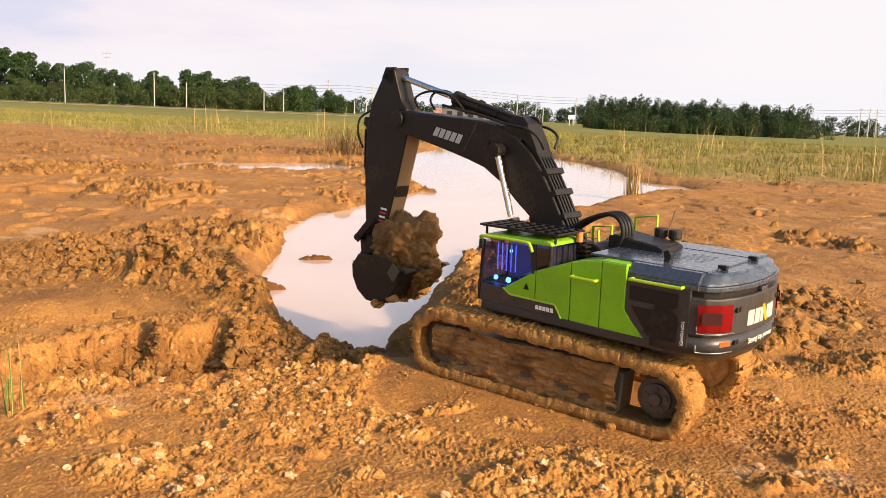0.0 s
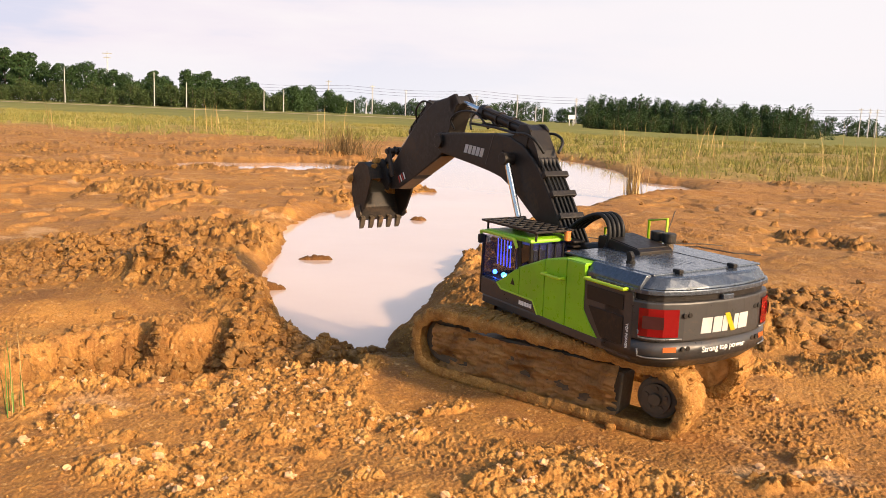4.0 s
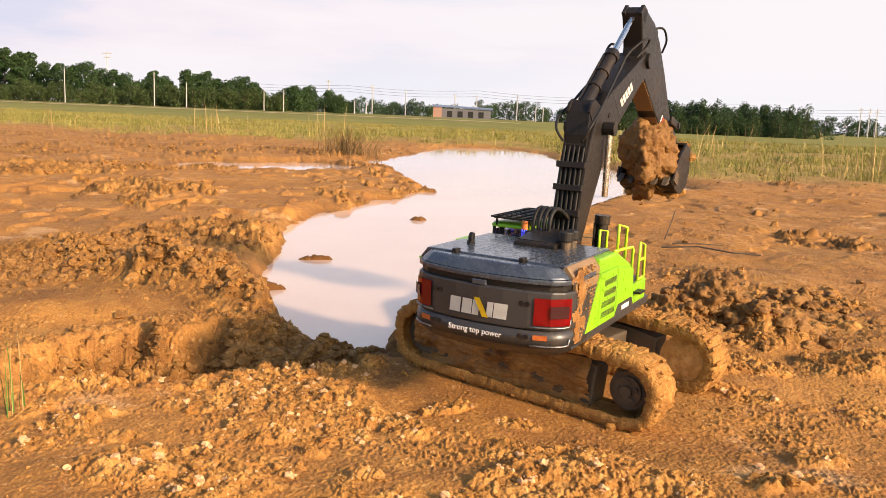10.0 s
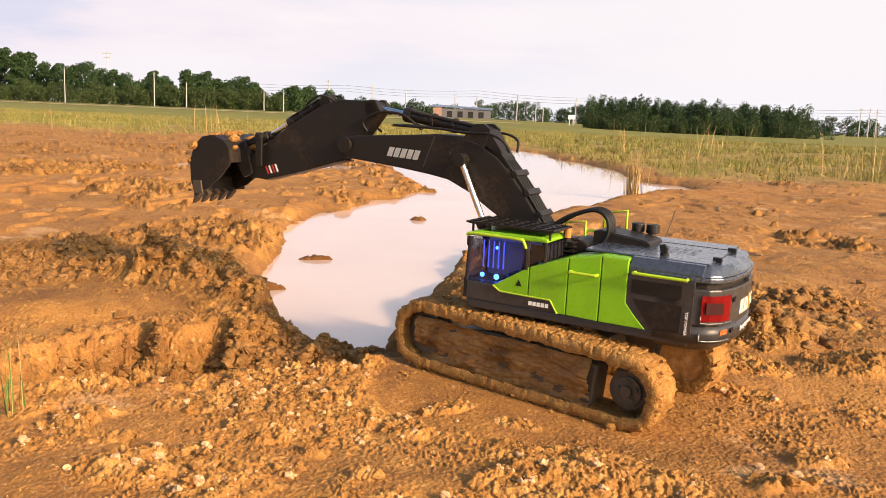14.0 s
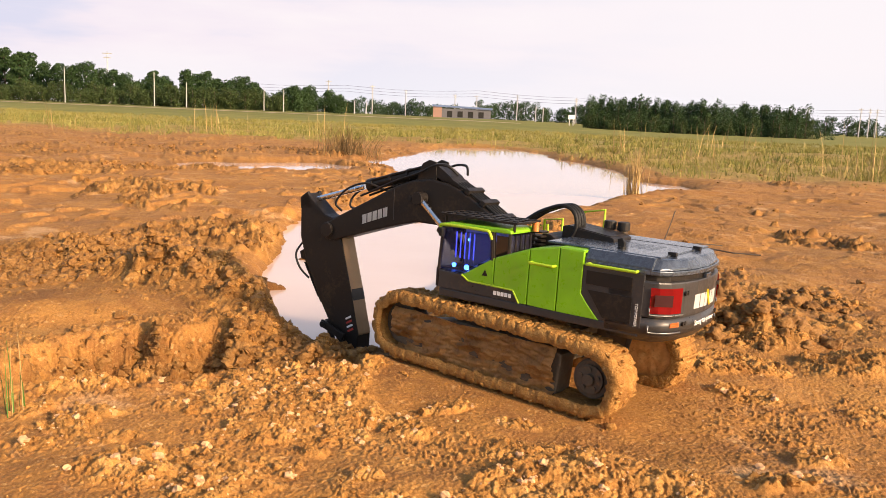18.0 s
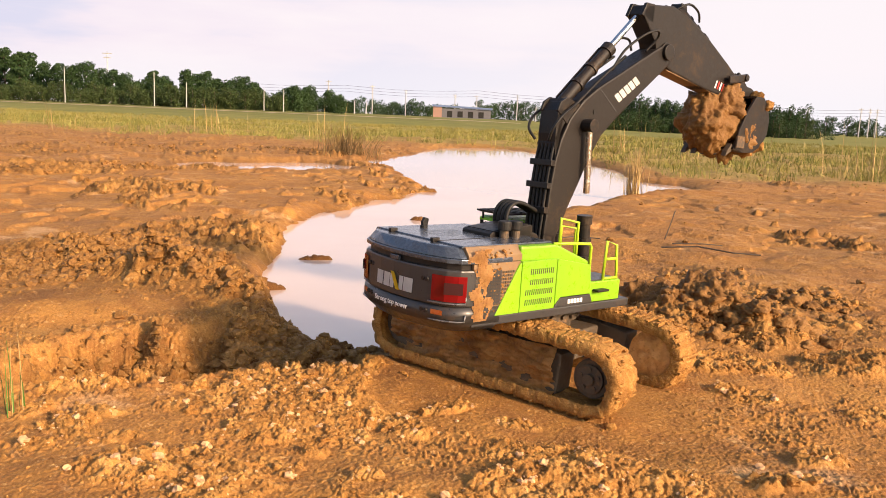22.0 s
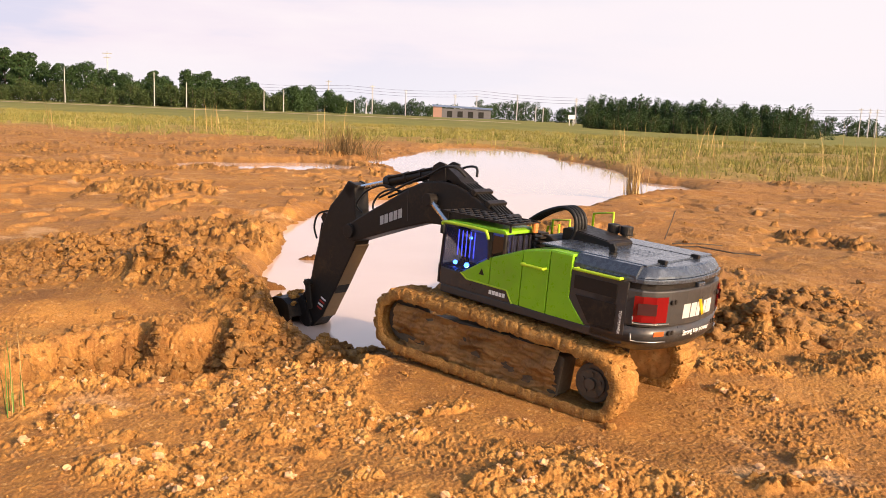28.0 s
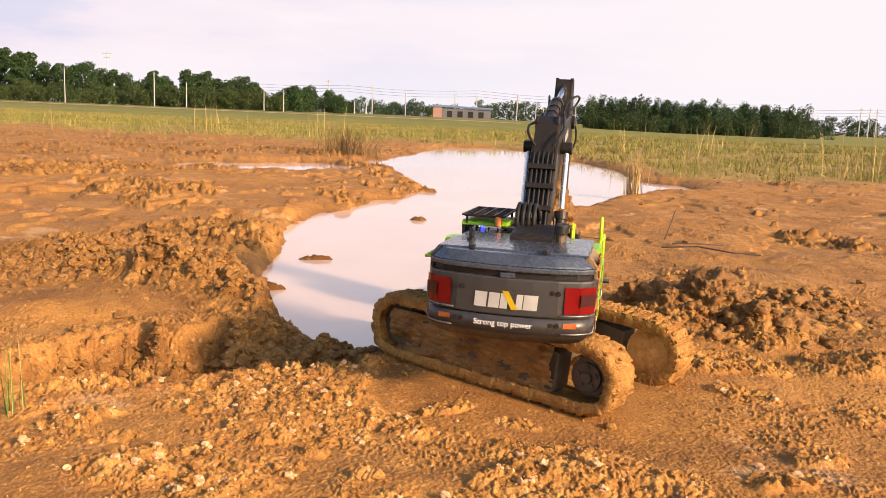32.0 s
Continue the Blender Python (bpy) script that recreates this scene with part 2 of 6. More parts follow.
MOUND = [(-0.70, 1.66, 0.13, 0.09, -20, 0.030), (-0.555, 1.57, 0.12, 0.08, -30, 0.060), (-0.44, 1.49, 0.11, 0.075, -30, 0.050), (-0.32, 1.395, 0.08, 0.06, -35, 0.034)]


def rough_mask(x, y):
    """Where the soil is broken up and crumbly, 0 to 1."""
    n = fbm(x * 5.1, y * 5.1 + 2, 4, 13, 0.62)
    m = 0.8 * smooth(0.38, 0.54, fbm(x * 2.2 + 3.1, y * 2.2, 5, 11, 0.66))
    far = fbm(x * 1.5 + 1.7, y * 1.1, 5, 17, 0.68) - 0.7 * smooth(0.05, 0.25, x / np.maximum(y, 1.0))
    m = np.maximum(m * (1 - smooth(1.5, 2.2, y)), smooth(0.20, 0.38, far) * smooth(1.5, 2.0, y))
    s = np.zeros(np.shape(x))
    for cx, cy, rx, ry, turn in SPOTS:
        s = np.maximum(s, bump(x, y, cx, cy, rx * 0.95, ry, turn))
    m = np.maximum(m, smooth(0.56, 0.76, s + 0.42 * n))
    g = np.zeros(np.shape(x))
    for cx, cy, rx, ry, turn in ((-0.54, 1.60, 0.30, 0.17, -28), (-0.30, 1.36, 0.16, 0.10, -30), (0.48, 1.35, 0.20, 0.13, 10), (-0.20, 1.24, 0.16, 0.08, 0), (-0.95, 1.62, 0.35, 0.14, 8),
                                 (0.08, 1.42, 0.08, 0.14, 15), (0.75, 1.52, 0.10, 0.05, 5), (0.62, 1.14, 0.12, 0.06, 15), (0.40, 1.12, 0.10, 0.05, 0)):
        g = np.maximum(g, bump(x, y, cx, cy, rx, ry, turn, 1.5))
    m = np.maximum(m, smooth(0.30, 0.55, g + 0.35 * n))
    # the smooth shelf west of the hollow stays even
    m = m * (1 - smooth(0.35, 0.6, bump(x, y, -0.68, 1.30, 0.24, 0.10, 20, 2)))
    return np.clip(m, 0.0, 1.0)


def lie(x, y):
    """The height of the ground, and how moist and shade-darkened, turfed, lush and crumbled it is."""
    x, y = np.asarray(x, float), np.asarray(y, float)
    near = 1 - smooth(6, 16, y)
    far = smooth(14, 40, np.abs(y) + np.abs(x) * 0.3)
    z = 0.014 * fbm(x * 1.7, y * 1.7, 3, 3) * near + 0.05 * perlin(x * 0.4, y * 0.4, 9) * smooth(6.5, 11, y) * (1 - far)
    # broad forms: spoil bank on the west, heaps on the east, the bank under the machine
    mound = np.zeros(np.shape(x))
    for cx, cy, rx, ry, turn, h in MOUND:
        mound = np.maximum(mound, h * bump(x, y, cx, cy, rx, ry, turn, 1.3))
    z = z + mound * (1 + 0.5 * fbm(x * 9, y * 9, 3, 83))
    z = z + 0.020 * bump(x, y, -0.95, 1.75, 0.35, 0.12, 10) + 0.022 * bump(x, y, -0.64, 1.28, 0.22, 0.09, 15, 2)
    heap = np.maximum(np.maximum(0.048 * bump(x, y, 0.47, 1.37, 0.06, 0.06, 0), 0.034 * bump(x, y, 0.52, 1.28, 0.06, 0.04, -35)), 0.026 * bump(x, y, 0.39, 1.34, 0.07, 0.06))
    z = z + heap * (1 + 0.35 * fbm(x * 13, y * 13, 3, 84))
    z = z + 0.016 * bump(x, y, 0.68, 1.54, 0.07, 0.03, 5) + 0.022 * bump(x, y, 0.62, 1.12, 0.10, 0.05, 20)
    z = z + 0.040 * bump(x, y, 0.075, 1.43, 0.07, 0.13, 15)
    z = z + 0.004 * bump(x, y, -0.20, 0.93, 0.40, 0.05, 6) + 0.012 * bump(x, y, 0.13, 0.74, 0.16, 0.04, 10)
    r = rough_mask(x, y)
    # crumbling lumps with sharp creases, from fist-sized for the toy down to grit
    wx, wy = x + 0.010 * perlin(x * 30, y * 30, 71), y + 0.010 * perlin(x * 30, y * 30, 72)
    lumps = fbm(wx * 15, wy * 15, 5, 41, 0.52, True) - 0.50
    mid, small = balls(wx + 0.3, wy, 95, 43), balls(wx, wy + 0.7, 220, 47)
    crumbs = 0.55 * mid + 0.40 * small + 0.5 * fbm(wx * 34, wy * 34, 4, 45, 0.6) - 0.45
    grit = fbm(x * 230, y * 230, 2, 59, 0.7)
    heaped = np.clip(mound / 0.03 + 0.6 * heap / 0.03, 0, 1)
    out = smooth(1.5, 2.1, y) * (1 - heaped)
    slabs = smooth(-0.08, 0.16, fbm(wx * 13, wy * 13, 4, 73, 0.65))
    z = z + near * r * ((1 - out) * (0.006 + 0.024 * heaped) * lumps + (0.0085 + 0.0030 * heaped) * crumbs + 0.0012 * grit + 0.0035
                        + out * (0.012 * slabs + 0.020 * lumps + 0.006 * fbm(wx * 38, wy * 38, 3, 75, 0.7)))
    z = z + near * (1 - r) * (0.0022 * fbm(x * 12, y * 12, 3, 44, 0.6) + 0.0008 * grit + 0.0006 * crumbs + 0.0010 * np.maximum(small - 0.55, 0))
    # a thin sprinkling of single crumbs on the even sand
    z = z + near * (1 - r) * 0.0045 * np.maximum(small - 0.80, 0) / 0.2 * smooth(0.0, 0.4, fbm(x * 7, y * 7, 3, 49))
    # old prints and clods further out
    z = z + near * smooth(1.5, 2.4, y) * (1 - 0.6 * smooth(0.05, 0.25, x / np.maximum(y, 1.0))) * (0.010 * smooth(0.25, 0.5, fbm(x * 3.3, y * 2.3, 4, 15, 0.62)) - 0.016 * smooth(0.30, 0.45, fbm(x * 2.3 + 7, y * 1.9, 4, 19, 0.6)))
    edge_d = pit_edge(x, y)
    pit = smooth(0.004, -0.055, edge_d)
    wall = smooth(0.02, 0.25, pit)
    # a raised crumbly lip round the hollow, steep walls and a lumpy floor
    z = z + 0.010 * np.exp(-((edge_d - 0.012) / 0.016) ** 2) * (0.4 + 0.8 * crumbs) * (1 - wall)
    z = z - pit * 0.095 + wall * (0.040 * lumps + 0.014 * (fbm(wx * 36, wy * 36, 3, 79, 0.55, True) - 0.5) + 0.009 * crumbs + 0.0015 * grit)
    z = z + 0.040 * bump(x, y, -0.425, 1.165, 0.020, 0.060, -14, 1.5) * wall + 0.034 * bump(x, y, -0.300, 1.175, 0.018, 0.050, 8, 1.5) * wall
    # wheel-worn bed of the machine
    bed = bump(x, y, 0.145, 1.05, 0.24, 0.16, -38, 2.5)
    z = z * (1 - 0.85 * bed) - 0.002 * bed
    d = shore(x, y)
    wet = 1 - smooth(-0.02, 0.06, d / np.clip(y / 2.5, 0.5, 3))
    k = np.clip(y / 2.0, 0.5, 3.5)
    bowl = 1 - smooth(-0.05 * k, 0.07 * k, d)
    z = z * (1 - 0.8 * bowl) + (WATER_Z - 0.035) * bowl
    # trampled mud at the digging place, just above the water
    dig = bump(x, y, -0.240, 1.195, 0.075, 0.055, 10, 2.0)
    z = z * (1 - dig) + dig * (WATER_Z + 0.001 + 0.030 * (lumps + 0.25) + 0.010 * crumbs)
    low = smooth(0.25, 0.7, bump(x, y, -0.095, 1.17, 0.085, 0.075, 12, 2.0))
    cap = np.maximum(-0.008 - 0.32 * (y - 1.11), WATER_Z + 0.003) + 0.016 * lumps + 0.010 * crumbs
    z = z - low * np.maximum(z - cap, 0)
    z = np.where((low > 0.3) & (y < 1.24), np.maximum(z, WATER_Z + 0.003 + 0.006 * mid), z)
    for cx, cy, rx, ry in ((-0.318, 2.024, 0.06, 0.014), (-0.093, 2.893, 0.045, 0.02), (-0.078, 4.0, 0.05, 0.03), (-0.354, 1.662, 0.045, 0.016), (0.22, 2.2, 0.10, 0.04), (0.10, 2.02, 0.06, 0.03)):
        z = z + (0.046 + 0.006 * mid) * bump(x, y, cx, cy, rx, ry, 12, 1.5) * bowl
    # the field falls away slightly towards the east
    lean = smooth(0.02, 0.30, x / np.maximum(y, 1.0)) * np.clip(y - 14, 0, 160)
    z = z - 0.0052 * lean * (y > 0)
    edge = np.where(x < 0.0, 9.3 + 0.10 * np.abs(x), np.where(x < 1.5, 5.9, 5.0 - 0.05 * (x - 1.5))) + 0.9 * fbm(x * 0.9, y * 0.5, 3, 61)
    turf = smooth(-0.5, 1.2, y - edge) * (0.7 + 0.3 * smooth(10, 16, y)) * smooth(0.0, 0.4, d)
    turf = np.maximum(turf, smooth(13, 22, np.hypot(x, y)))
    # wet shore, plus painted shade growing with depth in the hollow
    moist_shade = np.clip(np.maximum(wet * (1 - smooth(3.5, 8, y) * 0.5), np.maximum(0.75 * smooth(0.1, 0.4, pit), smooth(0.4, 0.85, pit)) * (0.65 + 0.35 * smooth(-0.45, -0.28, x))), 0, 1)
    # further darker spots on the banks, heaps and shelf
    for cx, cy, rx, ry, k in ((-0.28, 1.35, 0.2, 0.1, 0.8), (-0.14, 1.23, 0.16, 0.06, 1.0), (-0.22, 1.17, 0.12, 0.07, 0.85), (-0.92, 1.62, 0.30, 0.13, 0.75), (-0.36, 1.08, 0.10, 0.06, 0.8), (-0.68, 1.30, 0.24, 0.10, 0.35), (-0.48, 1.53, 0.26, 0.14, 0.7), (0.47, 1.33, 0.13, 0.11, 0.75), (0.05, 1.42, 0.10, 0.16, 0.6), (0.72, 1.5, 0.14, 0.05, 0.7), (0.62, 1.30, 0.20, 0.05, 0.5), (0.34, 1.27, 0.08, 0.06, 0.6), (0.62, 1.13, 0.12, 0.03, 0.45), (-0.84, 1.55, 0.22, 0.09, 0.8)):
        moist_shade = np.maximum(moist_shade, k * bump(x, y, cx, cy, rx, ry))
    # freshly turned lumps are darker than the dried crust
    turned = smooth(0.05, 0.35, fbm(x * 3.7 + 9, y * 3.7, 4, 88, 0.65))
    moist_shade = np.maximum(moist_shade, (0.25 + 0.55 * turned) * r * np.clip(heaped * 0.7 + smooth(1.3, 1.9, y), 0, 1) * (y < 8))
    return z, moist_shade, turf, smooth(15, 30, np.hypot(x, y)), r


def height(x, y):
    return float(lie(np.array([x]), np.array([y]))[0][0])


def sheet(name, verts, faces, mat, attrs=None, smooth_faces=True):
    me = bpy.data.meshes.new(name)
    me.from_pydata(verts, [], faces)
    if smooth_faces:
        me.polygons.foreach_set("use_smooth", [True] * len(me.polygons))
    for k, vals in (attrs or {}).items():
        me.attributes.new(k, "FLOAT", "POINT").data.foreach_set("value", np.asarray(vals, np.float32))
    me.materials.append(mat)
    me.update()
    return new(name, me)


def build_ground():
    # rings round the standing point, finest over the ground in front
    front = np.linspace(radians(59), radians(121), 860)
    rest = np.linspace(radians(122), radians(418), 90)[1:-1]
    ang = np.concatenate([front, rest])
    rad = [0.05, 0.2, 0.4, 0.52, 0.60]
    r = 0.63
    while r < 900:
        rad.append(r)
        r *= 1.0017 if r < 1.9 else 1.004 if r < 5 else 1.012 if r < 22 else 1.07
    rad = np.array(rad)
    X, Y = np.outer(rad, np.cos(ang)), np.outer(rad, np.sin(ang))
    z, moist_shade, turf, lush, crumb = lie(X.ravel(), Y.ravel())
    nr, na = len(rad), len(ang)
    verts = np.stack([X.ravel(), Y.ravel(), z], 1)
    i = np.arange(nr - 1)[:, None] * na + np.arange(na)[None, :]
    j = np.arange(nr - 1)[:, None] * na + (np.arange(na)[None, :] + 1) % na
    faces = np.stack([i, i + na, j + na, j], -1).reshape(-1, 4)
    faces = faces[:, ::-1]
    me = bpy.data.meshes.new("ground")
    me.vertices.add(len(verts))
    me.vertices.foreach_set("co", verts.ravel().astype(np.float32))
    me.loops.add(faces.size)
    me.loops.foreach_set("vertex_index", faces.ravel().astype(np.int32))
    me.polygons.add(len(faces))
    me.polygons.foreach_set("loop_start", np.arange(0, faces.size, 4, dtype=np.int32))
    me.polygons.foreach_set("use_smooth", np.ones(len(faces), bool))
    me.update(calc_edges=True)
    for k, vals in (("moist_shade", moist_shade), ("turf", turf), ("lush", lush), ("crumb", crumb)):
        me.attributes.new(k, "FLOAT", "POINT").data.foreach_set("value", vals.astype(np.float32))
    me.materials.append(M_GROUND)
    return tagged(new("ground", me), "churned orange sandy soil running into a green field", "ground", kind="structure")


ground = build_ground()


def build_road():
    xs = np.arange(-62, 8, 2.0)
    verts = [(x, y + 0.02 * x, height(x, y + 0.02 * x) + 0.05) for x in xs for y in (66, 74)]
    faces = [(2 * i, 2 * i + 2, 2 * i + 3, 2 * i + 1) for i in range(len(xs) - 1)]
    return tagged(sheet("dirt_road", verts, faces, M_TRACK), "pale dirt road along the far side of the field", "road", kind="structure")


build_road()


def build_water():
    # a level sheet under the shore's banks, cell by cell
    xs, ys = np.arange(-1.9, 2.1, 0.05), np.concatenate([np.arange(1.12, 3, 0.02), np.arange(3, 12.2, 0.1)])
    X, Y = np.meshgrid(xs, ys)
    inside = (shore(X, Y) < 0.10 * np.clip(Y / 2.0, 0.5, 3)) & ~((X < -0.27) & (Y < 1.36)) & (Y > 1.20)
    verts = np.stack([X.ravel(), Y.ravel(), np.full(X.size, WATER_Z)], 1)
    n = len(xs)
    faces = [(a * n + b, a * n + b + 1, (a + 1) * n + b + 1, (a + 1) * n + b) for a in range(len(ys) - 1) for b in range(n - 1) if inside[a, b]]
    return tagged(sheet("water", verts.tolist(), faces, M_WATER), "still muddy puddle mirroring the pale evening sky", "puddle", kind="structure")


water = build_water()


def build_backdrop():
    a = Mat("evening_sky")
    mp = a.n("ShaderNodeMapping", Scale=(0.0011, 0.0011, 0.006), Rotation=(0, 0.06, 0))
    a.link(a.co, mp.inputs["Vector"])
    n = a.noise(1.6, 5, 0.55, mp.outputs["Vector"])
    sep = a.n("ShaderNodeSeparateXYZ")
    a.link(a.co, sep.inputs["Vector"])
    up = a.n("ShaderNodeMapRange")
    up.inputs["From Max"].default_value = 420
    a.link(sep.outputs["Z"], up.inputs["Value"])
    side = a.n("ShaderNodeMapRange")
    side.inputs["From Min"].default_value, side.inputs["From Max"].default_value = -900, 500
    a.link(sep.outputs["X"], side.inputs["Value"])
    c1 = a.ramp(n, (0.40, (0.72, 0.73, 0.90)), (0.5, (0.93, 0.84, 0.92)), (0.62, (1.0, 0.92, 0.95)))
    c2 = a.mix(side.outputs[0], c1, (1.0, 0.95, 0.97))
    c3 = a.mix(a.ramp(up.outputs[0], (0.0, grey3(0.75)), (0.25, grey3(0.0))), c2, (0.93, 0.93, 0.98))
    e = a.n("ShaderNodeEmission", Strength=0.462)
    a.link(c3, e.inputs["Color"])
    a.link(e.outputs[0], a.t.nodes["Material Output"].inputs["Surface"])
    verts, faces, steps = [], [], 48
    for i in range(steps + 1):
        g = radians(10 + 160 * i / steps)
        for zz in (-30, 60, 150, 300, 600):
            verts.append((1500 * math.cos(g), 1500 * math.sin(g), zz))
    for i in range(steps):
        for k in range(4):
            p = i * 5 + k
            faces.append((p, p + 5, p + 6, p + 1))
    ob = sheet("backdrop", verts, faces, a.m)
    return tagged(ob, "pale pinkish evening sky with thin cloud", "sky", kind="structure")


build_backdrop()


# ---- mesh helpers ----
def part(name, bm, mat, parent=None, label="", soft=False):
    """Link a bmesh as one mesh object under a thing or a part."""
    bmesh.ops.recalc_face_normals(bm, faces=bm.faces)
    me = bpy.data.meshes.new(name)
    bm.to_mesh(me)
    bm.free()
    me.materials.append(mat)
    if soft:
        me.polygons.foreach_set("use_smooth", [True] * len(me.polygons))
    ob = new(name, me)
    ob.parent = parent
    return tagged(ob, label)


def bevelled(bm, w, seg=2):
    if w > 0:
        bmesh.ops.bevel(bm, geom=[e for e in bm.edges if len(e.link_faces) == 2 and e.calc_face_angle(0) > 0.35], offset=w, segments=seg, affect="EDGES", profile=0.6, clamp_overlap=True)
    return bm


def box(x0, x1, y0, y1, z0, z1, w=0.0015, bm=None, seg=2):
    b = bmesh.new()
    bmesh.ops.create_cube(b, size=1)
    for v in b.verts:
        v.co = Vector(((x0 + x1) / 2 + v.co.x * (x1 - x0), (y0 + y1) / 2 + v.co.y * (y1 - y0), (z0 + z1) / 2 + v.co.z * (z1 - z0)))
    bevelled(b, w, seg)
    return join(b, bm)


def join(b, bm=None, m=None):
    """Add b to bm (or return b)."""
    if m is not None:
        bmesh.ops.transform(b, matrix=m, verts=b.verts)
    if bm is None:
        return b
    me = bpy.data.meshes.new("tmp")
    b.to_mesh(me)
    b.free()
    bm.from_mesh(me)
    bpy.data.meshes.remove(me)
    return bm


def prism(profile, y0, y1, w=0.0015, bm=None, seg=2):
    """A side profile (x, z) with thickness from y0 to y1."""
    b = bmesh.new()
    f = b.faces.new([b.verts.new((x, y0, z)) for x, z in profile])
    ext = bmesh.ops.extrude_face_region(b, geom=[f])
    for v in ext["geom"]:
        if isinstance(v, bmesh.types.BMVert):
            v.co.y = y1
    bmesh.ops.recalc_face_normals(b, faces=b.faces)
    bevelled(b, w, seg)
    return join(b, bm)


def rod(p0, p1, r, seg=14, bm=None, r2=None, w=0.0):
    p0, p1 = Vector(p0), Vector(p1)
    b = bmesh.new()
    bmesh.ops.create_cone(b, cap_ends=True, segments=seg, radius1=r, radius2=r if r2 is None else r2, depth=(p1 - p0).length)
    bevelled(b, w)
    m = Matrix.Translation((p0 + p1) / 2) @ (p1 - p0).to_track_quat("Z", "Y").to_matrix().to_4x4()
    return join(b, bm, m)


def tube(path, r, seg=8, bm=None, close=False):
    """A round bar along a smoothed path."""
    pts = [Vector(p) for p in path]
    out = []
    n = len(pts)
    for i in range(n - 1):
        p0, p1, p2, p3 = pts[max(i - 1, 0)], pts[i], pts[i + 1], pts[min(i + 2, n - 1)]
        for k in range(5):
            t = k / 5
            out.append(0.5 * (2 * p1 + (p2 - p0) * t + (2 * p0 - 5 * p1 + 4 * p2 - p3) * t * t + (3 * p1 - p0 - 3 * p2 + p3) * t ** 3))
    out.append(pts[-1])
    return bar(out, r, seg, bm)


def bar(pts, r, seg=8, bm=None):
    b = bm or bmesh.new()
    pts = [Vector(p) for p in pts]
    rings = []
    side = None
    for i, p in enumerate(pts):
        d = (pts[min(i + 1, len(pts) - 1)] - pts[max(i - 1, 0)]).normalized()
        if side is None:
            side = d.orthogonal().normalized()
        side = (side - d * side.dot(d)).normalized()
        up = d.cross(side)
        rings.append([b.verts.new(p + r * (math.cos(a) * side + math.sin(a) * up)) for a in (2 * math.pi * k / seg for k in range(seg))])
    for a, c in zip(rings, rings[1:]):
        for k in range(seg):
            b.faces.new((a[k], a[(k + 1) % seg], c[(k + 1) % seg], c[k]))
    b.faces.new(rings[0][::-1])
    b.faces.new(rings[-1])
    return b


def lump(r, seed, flat=1.0, sub=2, amp=0.35, bm=None, at=(0, 0, 0), fine=0.0):
    """A crumbly clod."""
    b = bmesh.new()
    bmesh.ops.create_icosphere(b, subdivisions=sub, radius=r)
    for v in b.verts:
        q = v.co / r
        k = 1 + amp * noise.noise(q * 1.1 + Vector((seed * 3.7, 0, 0))) + amp * 0.6 * noise.noise(q * 2.7 + Vector((0, seed * 2.3, 0)))
        if fine:
            k += fine * (abs(noise.noise(q * 5.5 + Vector((seed, seed, 0)))) * 2 - 0.4) + fine * 0.6 * noise.noise(q * 11)
        v.co = v.co * k
        v.co.z *= flat
    bmesh.ops.translate(b, verts=b.verts, vec=at)
    return join(b, bm)


def plan_prism(outline, z0, z1, w=0.002, inset_top=0.0, bm=None, seg=2):
    """A plan outline (x, y) between two heights, its top drawn in by inset_top."""
    b = bmesh.new()
    lo = [b.verts.new((x, y, z0)) for x, y in outline]
    cx, cy = sum(p[0] for p in outline) / len(outline), sum(p[1] for p in outline) / len(outline)
    hi = []
    for x, y in outline:
        d = Vector((x - cx, y - cy))
        d = d * (1 - inset_top / max(d.length, 1e-6))
        hi.append(b.verts.new((cx + d.x, cy + d.y, z1)))
    n = len(outline)
    b.faces.new(lo[::-1])
    b.faces.new(hi)
    for i in range(n):
        b.faces.new((lo[i], lo[(i + 1) % n], hi[(i + 1) % n], hi[i]))
    bmesh.ops.recalc_face_normals(b, faces=b.faces)
    bevelled(b, w, seg)
    return join(b, bm)


def text_part(name, body, size, mat, parent, m, label=""):
    cu = bpy.data.curves.new(name, "FONT")
    cu.body, cu.size, cu.extrude = body, size, 0.0003
    cu.align_x, cu.align_y = "CENTER", "CENTER"
    tmp = bpy.data.objects.new(name, cu)
    scene.collection.objects.link(tmp)
    me = bpy.data.meshes.new_from_object(tmp.evaluated_get(bpy.context.evaluated_depsgraph_get()))
    bpy.data.objects.remove(tmp)
    me.materials.clear()
    me.materials.append(mat)
    me.transform(m)
    ob = new(name, me)
    ob.parent = parent
    return tagged(ob, label)


# ---- excavator ----
def tail_plan(front, inset=0.0):
    """The rounded plan of the tail from x = front backwards."""
    pts = [(front, -0.0945 + inset), ]
    for y, x in ((-0.0945, -0.180), (-0.0938, -0.193), (-0.0895, -0.208), (-0.078, -0.2190), (-0.055, -0.2270), (-0.028, -0.2315), (0, -0.233)):
        pts.append((x + inset, y + inset * (1 if y < 0 else 0)))
    full = pts + [(x, -y) for x, y in reversed(pts[:-1])]
    return full


